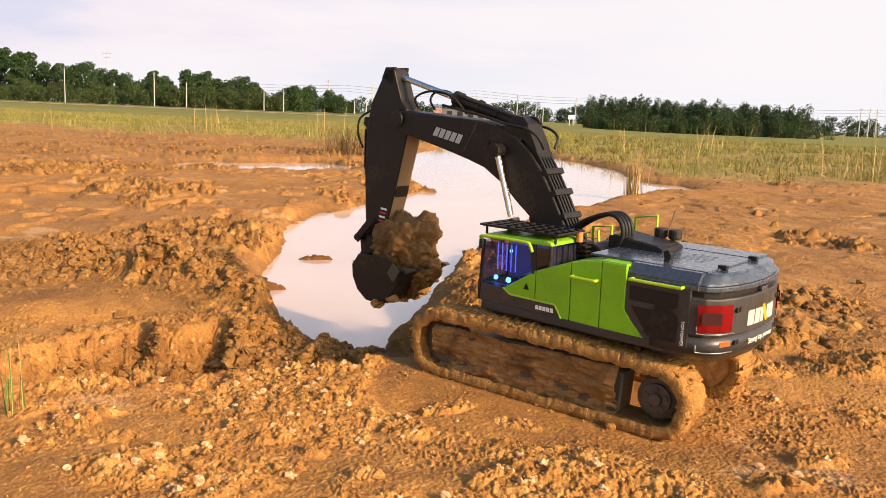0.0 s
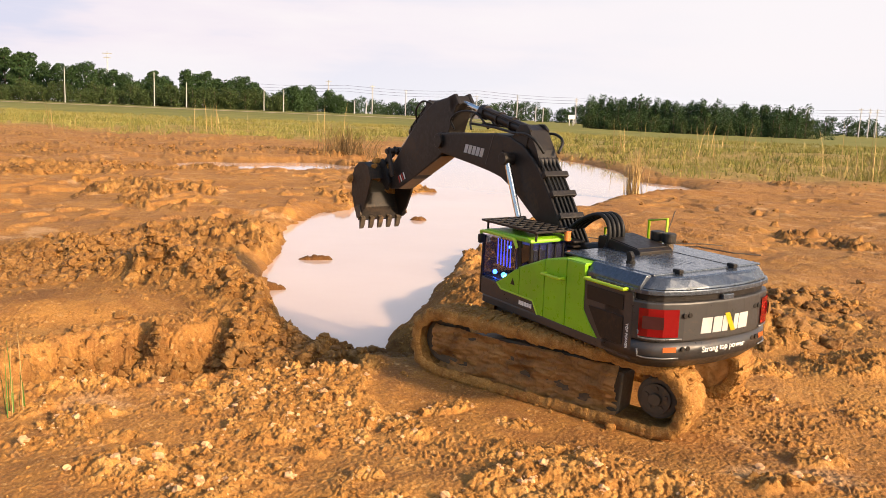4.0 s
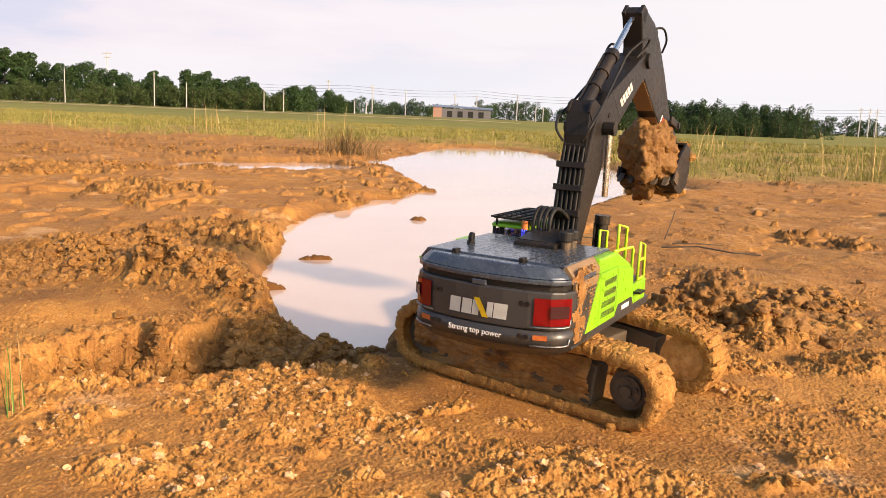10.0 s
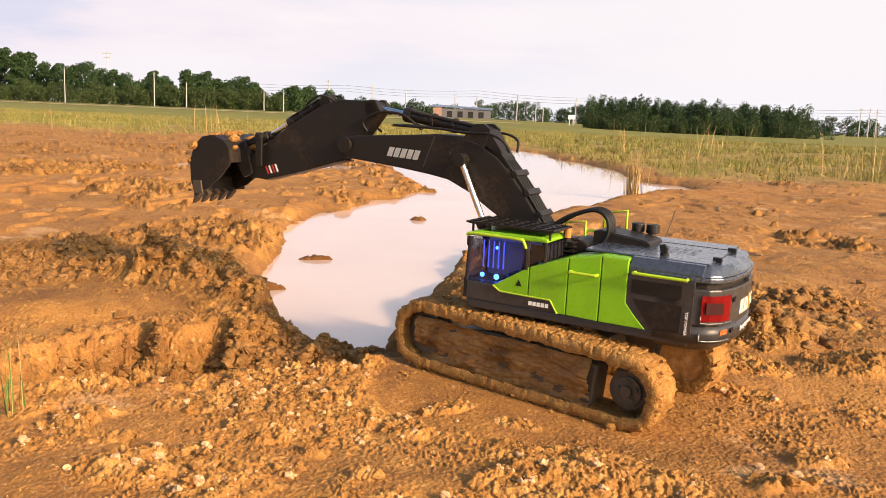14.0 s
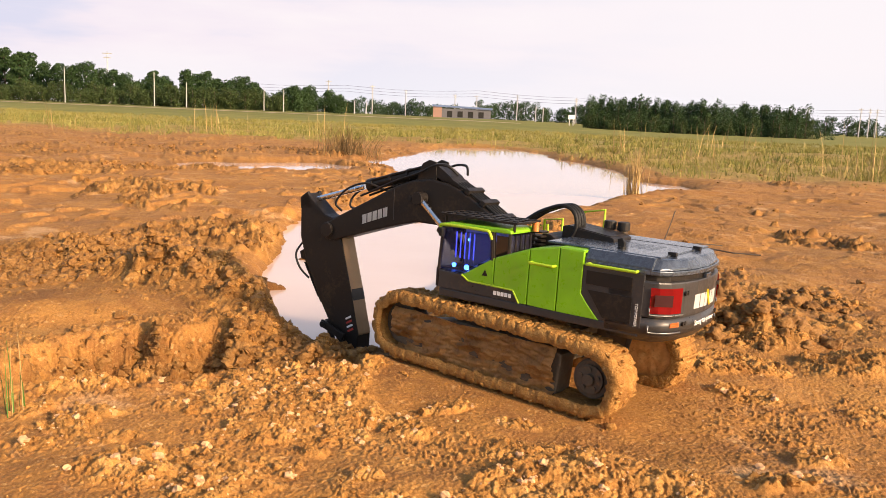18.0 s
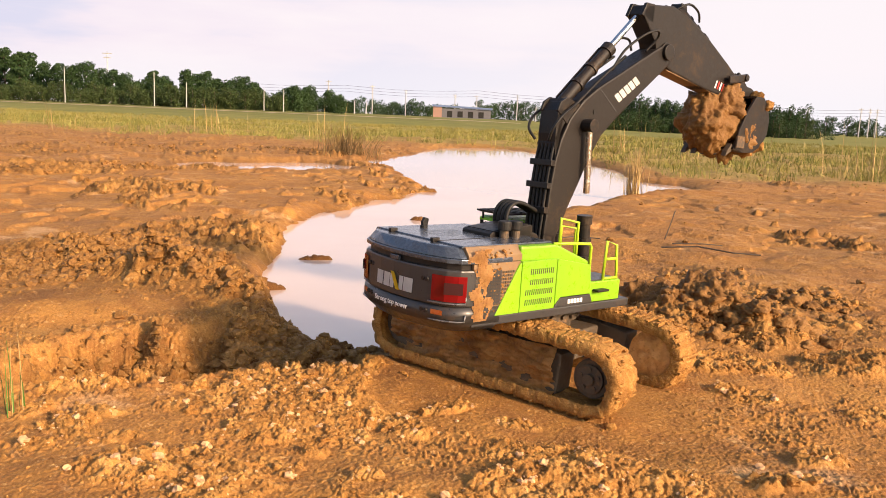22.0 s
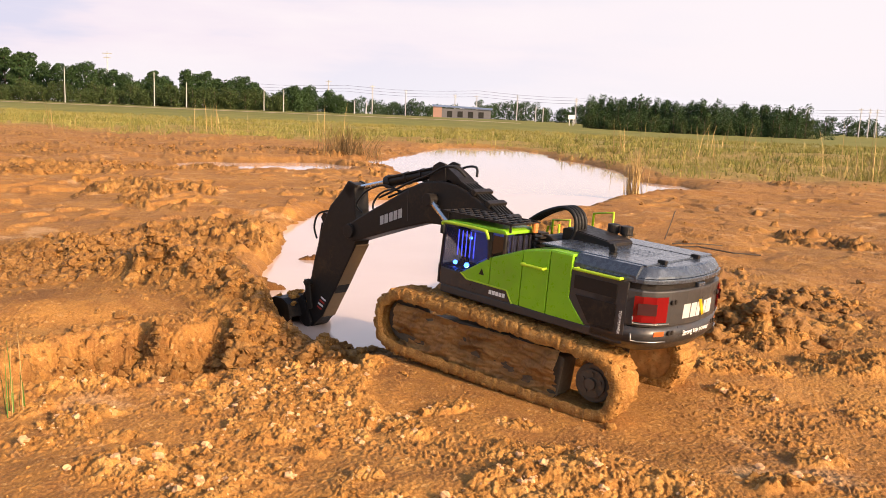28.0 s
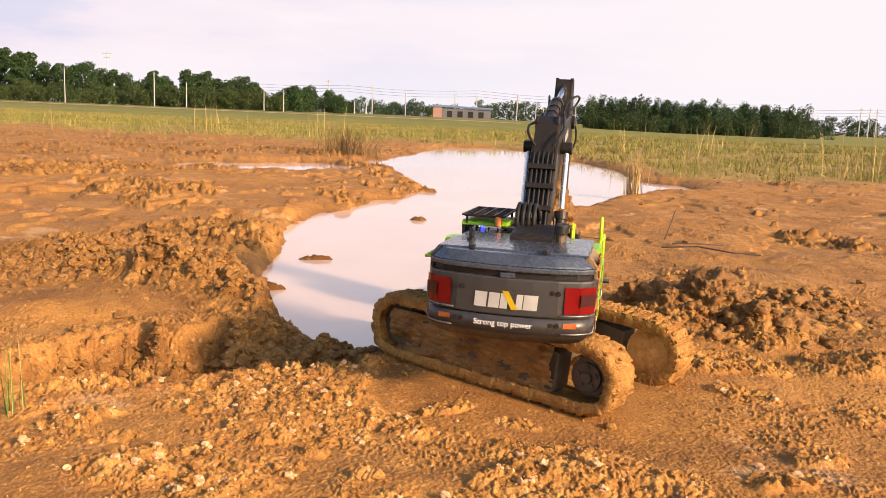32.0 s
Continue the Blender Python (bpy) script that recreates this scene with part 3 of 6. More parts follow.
def build_excavator():
    ex = tagged(new("excavator"), "green and dark grey tracked toy excavator caked in mud", "excavator")
    rnd = random.Random(5)
    # -- undercarriage --
    carbody = box(-0.075, 0.075, -0.055, 0.055, -0.055, -0.016, 0.004)
    rod((0, 0, -0.02), (0, 0, -0.004), 0.055, 28, carbody)
    part("centre_frame", carbody, M_STEEL, ex, "muddy steel centre frame")
    ring = rod((0, 0, -0.006), (0, 0, 0.010), 0.062, 40)
    for k in range(24):
        a = 2 * math.pi * k / 24
        rod((0.060 * math.cos(a), 0.060 * math.sin(a), 0.001), (0.066 * math.cos(a), 0.066 * math.sin(a), 0.001), 0.003, 6, ring)
    part("slew_ring", ring, M_STEEL, ex)
    for s in (1, -1):
        y0, y1 = (0.066, 0.098)
        frame_b = prism([(0.115, -0.026), (0.155, -0.030), (0.160, -0.062), (0.12, -0.070), (-0.108, -0.070), (-0.112, -0.022), (-0.06, -0.014), (0.05, -0.014)], s * y0, s * y1, 0.003)
        for k in range(9):
            x = 0.105 - k * 0.024
            box(x - 0.004, x + 0.004, s * 0.0955, s * 0.0985, -0.062, -0.03, 0.001, frame_b)
        tf = part("track_frame", frame_b, M_STEEL, ex, "side frame plastered with drying mud")
        # drying mud plastered over the frame in a torn sheet
        caked = bmesh.new()
        nx, nz = 190, 46
        grid = {}
        for i in range(nx + 1):
            for j in range(nz + 1):
                x, z = -0.106 + 0.262 * i / nx, -0.0735 + 0.0590 * j / nz
                q = Vector((x * 16, z * 42, s * 5.0))
                n = noise.noise(q) + 0.5 * noise.noise(q * 2.6) + 0.3 * noise.noise(q * 6.5)
                e = min(j, nz - j, i, nx - i)
                if n + 0.12 * min(e, 4) > -0.62:
                    grid[i, j] = caked.verts.new((x + 0.001 * noise.noise(q * 9), s * (0.1020 + 0.0085 * n + 0.0016 * noise.noise(q * 9)), z))
        for i in range(nx):
            for j in range(nz):
                c = [grid.get(k) for k in ((i, j), (i + 1, j), (i + 1, j + 1), (i, j + 1))]
                if None not in c:
                    caked.faces.new(c)
        bmesh.ops.solidify(caked, geom=caked.faces[:], thickness=-0.004 * s)
        tagged(part("caked_mud", caked, M_PLASTER, tf, soft=True), kind="stuff")
        # drive sprocket and idler
        for name, x, z, r in (("drive_sprocket", -0.150, -0.043, 0.0235), ("idler_wheel", 0.146, -0.038, 0.030)):
            w = rod((x, s * 0.070, z), (x, s * 0.093, z), r, 30, None, w=0.002)
            rod((x, s * 0.092, z), (x, s * 0.0965, z), r * 0.74, 26, w, w=0.001)
            hub = part(name, w, M_STEEL, ex, "mud-stained drive wheel with a bolted hub" if x < 0 else "")
            cap = rod((x, s * 0.096, z), (x, s * 0.101, z), r * 0.3, 18, None, w=0.001)
            for k in range(5):
                a = 2 * math.pi * k / 5 + 0.3
                rod((x + r * 0.5 * math.cos(a), s * 0.096, z + r * 0.5 * math.sin(a)), (x + r * 0.5 * math.cos(a), s * 0.0985, z + r * 0.5 * math.sin(a)), r * 0.12, 10, cap)
            part("hub_cap", cap, M_STEEL, hub)
        disc = bmesh.new()
        mid = disc.verts.new((-0.150, s * 0.0625, -0.043))
        last = []
        for j in range(1, 7):
            now = []
            for k in range(32):
                a, rr = 2 * math.pi * k / 32, 0.032 * j / 6
                q = Vector((rr * math.cos(a) * 70, rr * math.sin(a) * 70, s * 3.0))
                now.append(disc.verts.new((-0.150 + rr * math.cos(a), s * (0.0635 + 0.0028 * noise.noise(q) + 0.0015 * noise.noise(q * 2.6)), -0.043 + rr * math.sin(a))))
            for k in range(32):
                disc.faces.new((last[k], last[(k + 1) % 32], now[(k + 1) % 32], now[k]) if last else (mid, now[(k + 1) % 32], now[k]))
            last = now
        tagged(part("wheel_mud", disc, M_PLASTER, tf, soft=True), kind="stuff")
        for k in range(7):
            x = 0.10 - k * 0.033
            part("track_roller", rod((x, s * 0.072, -0.066), (x, s * 0.097, -0.066), 0.0095, 16, None, w=0.001), M_STEEL, tf)
        # track: a closed run of shoes
        cx0, cz0, r0 = -0.150, -0.043, 0.0335
        cx1, cz1, r1 = 0.146, -0.038, 0.0355
        run = []
        for a in np.linspace(-90, -270, 26):
            run.append((cx0 + r0 * math.cos(radians(a)), cz0 + r0 * math.sin(radians(a))))
        for t in np.linspace(0, 1, 30)[1:-1]:
            run.append((cx0 + (cx1 - cx0) * t, cz0 + r0 + (cz1 + r1 - cz0 - r0) * t + 0.0035 * math.sin(math.pi * t)))
        for a in np.linspace(90, -90, 26):
            run.append((cx1 + r1 * math.cos(radians(a)), cz1 + r1 * math.sin(radians(a))))
        for t in np.linspace(0, 1, 30)[1:-1]:
            run.append((cx1 + (cx0 - cx1) * t, cz1 - r1 + (cz0 - r0 - cz1 + r1) * t))
        run = [Vector((x, 0, z)) for x, z in run]
        lens = [0.0]
        for a, b in zip(run, run[1:] + run[:1]):
            lens.append(lens[-1] + (b - a).length)
        total = lens[-1]
        belt = bmesh.new()
        rows = []
        for i, p in enumerate(run):
            d = (run[(i + 1) % len(run)] - run[i - 1]).normalized()
            nn = Vector((d.z, 0, -d.x))
            if nn.dot(p - Vector((0, 0, -0.04))) < 0:
                nn = -nn
            rows.append([belt.verts.new(Vector((p.x, s * y, p.z)) + nn * k) for y, k in ((0.064, -0.002), (0.1035, -0.002), (0.1035, 0.003), (0.064, 0.003))])
        for a, b in zip(rows, rows[1:] + rows[:1]):
            for k in range(4):
                belt.faces.new((a[k], a[(k + 1) % 4], b[(k + 1) % 4], b[k]))
        chain_ob = part("track_chain", belt, M_MUD, ex, "rubber track belt clogged with orange mud")
        shoe = box(-0.0066, 0.0066, s * 0.0605, s * 0.107, 0, 0.0042, 0.0009)
        box(-0.0062, -0.0032, s * 0.061, s * 0.1065, 0.004, 0.0082, 0.0007, shoe)
        bmesh.ops.recalc_face_normals(shoe, faces=shoe.faces)
        me = bpy.data.meshes.new("track_shoe")
        shoe.to_mesh(me)
        shoe.free()
        me.materials.append(M_MUD)
        count = 54
        for k in range(count):
            want = total * k / count
            i = max(j for j in range(len(run)) if lens[j] <= want)
            a, b = run[i], run[(i + 1) % len(run)]
            p = a + (b - a) * ((want - lens[i]) / max(lens[i + 1] - lens[i], 1e-9))
            d = (b - a).normalized()
            nn = Vector((d.z, 0, -d.x))
            if nn.dot(p - Vector((0, 0, -0.04))) < 0:
                nn = -nn
            ob = new("track_shoe", me)
            ob.parent = chain_ob
            yv = nn.cross(d)
            ob.matrix_basis = Matrix.Translation(p + nn * 0.003) @ Matrix((d, Vector((0, 1, 0)), nn)).transposed().to_4x4() if yv.y > 0 else Matrix.Translation(p + nn * 0.003) @ Matrix((-d, Vector((0, 1, 0)), nn)).transposed().to_4x4()
        # mud packed between the lugs
        pack = bmesh.new()
        ring = []
        # across the belt: distance from the middle line, height over it, unevenness
        section = [(0.0615, -0.006, 0.3), (0.0595, 0.002, 0.5)] + [(0.0605 + 0.0468 * c / 12, 0.0098 + 0.0012 * math.sin(math.pi * c / 12), 1.0) for c in range(13)] + [(0.1095, 0.0050, 0.7), (0.1092, -0.0020, 0.8), (0.1072, -0.0055, 0.9)]
        cols = len(section)
        for k in range(420):
            want = total * k / 420
            i = max(j for j in range(len(run)) if lens[j] <= want)
            a, b = run[i], run[(i + 1) % len(run)]
            p = a + (b - a) * ((want - lens[i]) / max(lens[i + 1] - lens[i], 1e-9))
            nn = (p - Vector((min(max(p.x, -0.15), 0.146), 0, -0.041))).normalized()
            groove = 0.0050 * max(0.0, math.cos(2 * math.pi * (want / total * 54 + 0.35))) ** 6
            row = []
            for y, up, rough in section:
                q = Vector((p.x * 60, y * 60 * s, p.z * 60))
                up += rough * (0.0030 * noise.noise(q * 0.7) + 0.0026 * noise.noise(q * 2.1) + 0.0018 * noise.noise(q * 5)) - (groove * (0.6 + noise.noise(q * 0.5)) if up > 0 else 0.0)
                row.append(pack.verts.new(Vector((p.x, s * (y + 0.0012 * noise.noise(q * 3)), p.z)) + nn * up))
            ring.append(row)
        for a, b in zip(ring, ring[1:] + ring[:1]):
            for c in range(cols - 1):
                pack.faces.new((a[c], a[c + 1], b[c + 1], b[c]))
        tagged(part("packed_mud", pack, M_MUD, chain_ob, soft=True), kind="stuff")
        crust = bmesh.new()
        for k in range(420):
            want = rnd.uniform(0, total)
            i = max(j for j in range(len(run)) if lens[j] <= want)
            p = run[i]
            out = (p - Vector((min(max(p.x, -0.15), 0.146), 0, -0.041))).normalized()
            lump(rnd.uniform(0.0014, 0.0042), k + 7 * s, 0.75, 2, 0.55, crust, p + out * rnd.uniform(0.006, 0.011) + Vector((0, s * rnd.uniform(0.063, 0.107), 0)), 0.15)
        tagged(part("mud_crust", crust, M_MUD, chain_ob), kind="stuff")

    # -- upper body --
    ub = part("upper_body", box(-0.19, 0.088, -0.0925, 0.0925, 0.0145, 0.0255, 0.002), M_GREY, ex, "dark grey slewing deck")
    part("engine_block", box(-0.185, -0.012, -0.0905, 0.0905, 0.0255, 0.078, 0.002), M_BLACK, ub)
    tail = plan_prism(tail_plan(-0.150), 0.039, 0.080, 0.002)
    cw = part("counterweight", tail, M_GREY, ub, "dark grey rounded counterweight")
    low = bmesh.new()
    for k, (za, zb, ia, ib) in enumerate(((0.009, 0.020, 0.010, 0.0), (0.020, 0.0375, 0.0, 0.0))):
        o_lo, o_hi = tail_plan(-0.150, ia), tail_plan(-0.150, ib)
        va = [low.verts.new((x, y, za)) for x, y in o_lo]
        vb = [low.verts.new((x, y, zb)) for x, y in o_hi]
        n = len(va)
        for i in range(n):
            low.faces.new((va[i], va[(i + 1) % n], vb[(i + 1) % n], vb[i]))
        low.faces.new(va)
        low.faces.new(vb)
    bmesh.ops.remove_doubles(low, verts=low.verts, dist=0.0002)
    part("bumper", low, M_GREY, cw, "lower bumper lip of the tail", soft=True)
    part("recess_band", plan_prism(tail_plan(-0.150, 0.004), 0.0795, 0.0875, 0.001), M_BLACK, cw)
    hood = plan_prism(tail_plan(-0.135), 0.087, 0.0925, 0.0012)
    plan_prism(tail_plan(-0.135, 0.001), 0.0925, 0.1045, 0.003, 0.012, hood)
    part("rear_hood", hood, M_HOOD, ub, "slate grey hood with worn edges")
    # hood panel lines, hinges, perforations
    deck = box(-0.203, -0.060, -0.083, 0.078, 0.1035, 0.1062, 0.001)
    part("hood_panel", deck, M_HOOD, ub)
    part("panel_seam", box(-0.205, -0.060, -0.0405, -0.0395, 0.1058, 0.1066, 0), M_BLACK, ub)
    for y in (0.045, -0.036):
        h = box(-0.209, -0.199, y - 0.003, y + 0.003, 0.1045, 0.1095, 0.001)
        part("hinge", h, M_BLACK, ub)
    for i in range(7):
        for j in range(5):
            part("vent_slot", box(-0.175 + j * 0.012, -0.166 + j * 0.012, -0.012 + i * 0.007, -0.0095 + i * 0.007, 0.1060, 0.1064, 0), M_HOOD, ub)
    part("latch", box(-0.2335, -0.229, -0.008, 0.008, 0.080, 0.0855, 0.001), M_HOOD, cw)
    # airbox with two stacks
    part("air_box", prism([(-0.046, 0.104), (-0.046, 0.1180), (-0.050, 0.1195), (-0.114, 0.1120), (-0.118, 0.1100), (-0.118, 0.104)], -0.036, 0.016, 0.001), M_BLACK, ub, "wedge-shaped matt black intake box")
    part("intake_lid", prism([(-0.052, 0.1187), (-0.052, 0.1203), (-0.112, 0.1132), (-0.112, 0.1116)], -0.034, 0.014, 0.0004), M_BLACK, ub)
    for x in (-0.084, -0.103):
        e = rod((x, -0.044, 0.115), (x, -0.044, 0.1265), 0.0082, 18, None, w=0.0016)
        cap = part("exhaust_cap", e, M_RUBBER, ub, "black rubber exhaust cap")
        part("exhaust_neck", rod((x, -0.044, 0.100), (x, -0.044, 0.116), 0.0058, 14), M_STEEL, cap)
    hn = rod((-0.147, 0.057, 0.105), (-0.147, 0.057, 0.109), 0.005, 10)
    prism([(-0.150, 0.108), (-0.143, 0.108), (-0.141, 0.1175), (-0.147, 0.1195), (-0.151, 0.114)], 0.0545, 0.0595, 0.001, hn)
    part("antenna", hn, M_RUBBER, ub, "stubby black antenna")
    # rear lettering as plain blocks, slogan
    white = [(0.0350, 0.0215), (0.0195, 0.0075), (0.0065, -0.0015), (-0.0105, -0.0175), (-0.0185, -0.0335)]

    def rear_x(y):
        o = tail_plan(-0.15)
        o = sorted((p[1], p[0]) for p in o if p[0] < -0.16)
        for (ya, xa), (yb, xb) in zip(o, o[1:]):
            if ya <= y <= yb:
                return xa + (xb - xa) * (y - ya) / max(yb - ya, 1e-9)
        return -0.17

    for ya, yb in white:
        b = bmesh.new()
        f = b.faces.new([b.verts.new((rear_x(y) - 0.0009, y, z)) for y, z in ((ya, 0.0465), (yb, 0.0465), (yb - 0.0012, 0.063), (ya - 0.0012, 0.063))])
        bmesh.ops.solidify(b, geom=[f], thickness=0.0008)
        part("brand_block", b, M_WHITE, cw)
    b = bmesh.new()
    f = b.faces.new([b.verts.new((rear_x(y) - 0.0016, y, z)) for y, z in ((0.0045, 0.066), (-0.0025, 0.066), (-0.0135, 0.0460), (-0.0065, 0.0460))])
    bmesh.ops.solidify(b, geom=[f], thickness=0.0008)
    part("brand_slash", b, M_YELLOW, cw)
    rear_m = Matrix.Translation((-0.2338, 0.002, 0.0298)) @ Matrix(((0, 0, -1), (-1, 0, 0), (0, 1, 0))).to_4x4()
    text_part("slogan", "Strong top power", 0.0088, M_WHITE, cw, rear_m, "white slogan Strong top power")
    # tail lamps
    for s in (1, -1):
        b = bmesh.new()
        lo, hi = [], []
        for y in (0.062, 0.070, 0.078, 0.085, 0.089, 0.0918):
            x = rear_x(s * y) - 0.0018
            lo.append(b.verts.new((x, s * (y + (0.0020 if y > 0.09 else 0)), 0.0445)))
            hi.append(b.verts.new((x, s * (y + (0.0020 if y > 0.09 else 0)), 0.0735)))
        for k in range(5):
            b.faces.new((lo[k], lo[k + 1], hi[k + 1], hi[k]))
        bmesh.ops.solidify(b, geom=b.faces[:], thickness=0.002)
        lamp = part("tail_lamp", b, M_RED, cw, "wraparound red tail lamp")
        b = bmesh.new()
        x0, x1 = rear_x(s * 0.078) - 0.0035, rear_x(s * 0.0905) - 0.0025
        f = b.faces.new([b.verts.new(p) for p in ((x0, s * 0.079, 0.053), (x1, s * 0.0935, 0.053), (x1, s * 0.0935, 0.066), (x0, s * 0.079, 0.066))])
        bmesh.ops.solidify(b, geom=[f], thickness=0.002)
        part("lamp_insert", b, M_LAMP, lamp)
        for z, ya, yb, up in ((0.0425, 0.058, 0.0925, 0.0), (0.0225, 0.060, 0.0925, 0.0)):
            part("silver_trim", bar([(rear_x(s * min(y, 0.0918)) - 0.0016, s * y, z + up * k) for k, y in enumerate((ya, 0.068, 0.076, 0.084, 0.089, yb))] + [(rear_x(s * 0.0918) - 0.0016, s * (yb + 0.001), z + 0.008)], 0.0010, 6), M_TRIM, lamp if z > 0.03 else cw, "silver trim line", soft=True)
        b = bmesh.new()
        f = b.faces.new([b.verts.new(p) for p in ((rear_x(s * 0.062) - 0.001, s * 0.062, 0.0285), (rear_x(s * 0.076) - 0.001, s * 0.076, 0.0285), (rear_x(s * 0.076) - 0.001, s * 0.076, 0.034), (rear_x(s * 0.062) - 0.001, s * 0.062, 0.034))])
        bmesh.ops.solidify(b, geom=[f], thickness=0.0012)
        part("indicator", b, M_ORANGE, cw, "orange indicator lens")
        for z, y in ((0.0665, 0.052), (0.0315, 0.052)):
            for dy in (-0.0035, 0.0035):
                x = rear_x(s * y)
                part("bolt", rod((x + 0.001, s * (y + dy), z), (x - 0.0016, s * (y + dy), z), 0.0028, 12, None, w=0.0006), M_BLACK, cw)
    # left flank: grey vented panel, green doors
    def side(name, prof, s, y, thick, mat, label="", w=0.0008, parent=None):
        return part(name, prism(prof, s * (y - thick), s * y, w), mat, parent or ub, label)

    side("vent_panel", [(-0.119, 0.026), (-0.1445, 0.026), (-0.193, 0.026), (-0.193, 0.0870), (-0.118, 0.0870), (-0.118, 0.053)], 1, 0.0945, 0.004, M_GREY, "dark grey side panel")
    for s, mat in ((1, M_HOOD), (-1, M_LINER)):
        sec = [(s * 0.0925, 0.0875), (s * 0.0925, 0.0950), (s * 0.0845, 0.1052), (s * 0.0760, 0.1056), (s * 0.0760, 0.0875)]
        part("upper_flank", join(prism(sec, 0.1185, 0.200, 0.0008), None, Matrix.Rotation(radians(90), 4, "Z")), mat, ub)
    side("vent_grille", [(-0.123, 0.0815), (-0.180, 0.0815), (-0.180, 0.0655), (-0.1235, 0.0655)], 1, 0.0955, 0.001, M_BLACK, "", 0.0004)
    side("vent_grille", [(-0.126, 0.059), (-0.181, 0.059), (-0.181, 0.029), (-0.1475, 0.029)], 1, 0.0955, 0.001, M_BLACK, "", 0.0004)
    tm = Matrix.Translation((-0.1868, 0.0948, 0.0400)) @ Matrix(((-1, 0, 0), (0, 0, 1), (0, 1, 0))).to_4x4() @ pose(0, 0, 0, 0, 0, -90)
    text_part("side_slogan", "TOP POWER", 0.0047, M_WHITE, ub, tm, "white lettering TOP POWER")
    doors = [
        ("front_door", [(0.0022, 0.0405), (0.0022, 0.0765), (-0.0462, 0.0945), (-0.0462, 0.0262), (-0.036, 0.0262), (-0.0262, 0.0405)]),
        ("middle_door", [(-0.0474, 0.0262), (-0.0474, 0.0950), (-0.0862, 0.1020), (-0.0862, 0.0255)]),
        ("rear_door", [(-0.0875, 0.0255), (-0.0875, 0.1022), (-0.1178, 0.1022), (-0.1178, 0.0530), (-0.1265, 0.0420), (-0.1425, 0.0255)]),
        ("cab_corner", [(0.0508, 0.0480), (0.0034, 0.0770), (0.0034, 0.0415), (0.0405, 0.0420)])]
    for name, prof in doors:
        side(name, prof, 1, 0.0955, 0.005, M_GREEN, "bright green side door panel", 0.0009)
    # sloped shoulder over the left doors
    for name, prof in (("door_top", [(0.0022, 0.0745), (-0.0470, 0.0935), (-0.0470, 0.0960), (0.0022, 0.0775)]), ("door_top", [(-0.0470, 0.0935), (-0.0868, 0.1005), (-0.0868, 0.1035), (-0.0470, 0.0960)]), ("door_top", [(-0.0868, 0.1005), (-0.1180, 0.1000), (-0.1180, 0.1035), (-0.0868, 0.1035)])):
        part(name, prism(prof, 0.055, 0.0945, 0.001), M_GREEN, ub)
    for a, bpt in (((0.0508, 0.0480), (0.0405, 0.0415)), ((0.0405, 0.0415), (-0.0262, 0.0408)), ((-0.0262, 0.0408), (-0.0362, 0.0258))):
        part("trim_strip", rod((a[0], 0.0955, a[1]), (bpt[0], 0.0955, bpt[1]), 0.0011, 8), M_LIME, ub)
    for k in range(5):
        part("brand_block", box(-0.0245 + k * 0.0054, -0.0203 + k * 0.0054, 0.0952, 0.0958, 0.0305, 0.0355, 0), M_WHITE, ub)
    side("sill_panel", [(0.088, 0.026), (0.088, 0.049), (0.0515, 0.0475), (0.0405, 0.0405), (-0.0260, 0.0400), (-0.036, 0.026)], 1, 0.0945, 0.004, M_GREY)
    part("warning_plate", prism([(0.020, 0.052), (0.0115, 0.052), (0.0158, 0.060)], 0.0952, 0.0960, 0), M_BLACK, ub)
    for x0, x1, z, yy in ((-0.1266, -0.1844, 0.0893, 0.0945), (-0.0507, -0.0825, 0.0797, 0.0955)):
        part("grab_handle", tube([(x0, yy, z), (x0, yy + 0.006, z), (x0 - 0.003, yy + 0.007, z), (x1 + 0.003, yy + 0.007, z), (x1, yy + 0.006, z), (x1, yy, z)], 0.0019, 8), M_LIME, ub, "lime green grab handle", soft=True)
    # right flank
    side("mesh_panel", [(-0.121, 0.026), (-0.193, 0.026), (-0.193, 0.0870), (-0.121, 0.0870)], -1, 0.0935, 0.004, M_LINER, "mud-coated mesh panel")
    spat = bmesh.new()
    for k in range(150):
        u = rnd.random()
        lump(rnd.uniform(0.0007, 0.0021), k + 900, 0.8, 2, 0.5, spat, (-0.186 + 0.05 * u * u, -0.0935, 0.030 + 0.072 * rnd.random()), 0.2)
    tagged(part("mud_spatter", spat, M_MUD, ub), kind="stuff")
    # a torn coat of dried mud round the rear corner
    coat = bmesh.new()
    grid = {}
    for i in range(41):
        for j in range(41):
            u, z = i / 40, 0.022 + 0.082 * j / 40
            x = -0.158 - 0.050 * u
            y = -0.0938 if x > -0.190 else -0.0938 + 0.010 * ((-0.190 - x) / 0.018) ** 1.6
            q = Vector((x * 60, z * 60, 3.0))
            n = noise.noise(q) + 0.6 * noise.noise(q * 2.5) + 0.3 * noise.noise(q * 6)
            if n + 1.1 * math.sin(math.pi * min(max(u * 1.1 + 0.02, 0), 1)) > 0.62:
                grid[i, j] = coat.verts.new((x, y - 0.0012 - 0.0016 * max(n, -0.3) - 0.0006 * noise.noise(q * 9), z))
    for i in range(40):
        for j in range(40):
            c = [grid.get(k) for k in ((i, j), (i + 1, j), (i + 1, j + 1), (i, j + 1))]
            if None not in c:
                coat.faces.new(c)
    bmesh.ops.solidify(coat, geom=coat.faces[:], thickness=0.002)
    tagged(part("dried_mud", coat, M_PLASTER, ub, "dried orange mud on the rear corner", soft=True), kind="stuff")
    gr = bmesh.new()
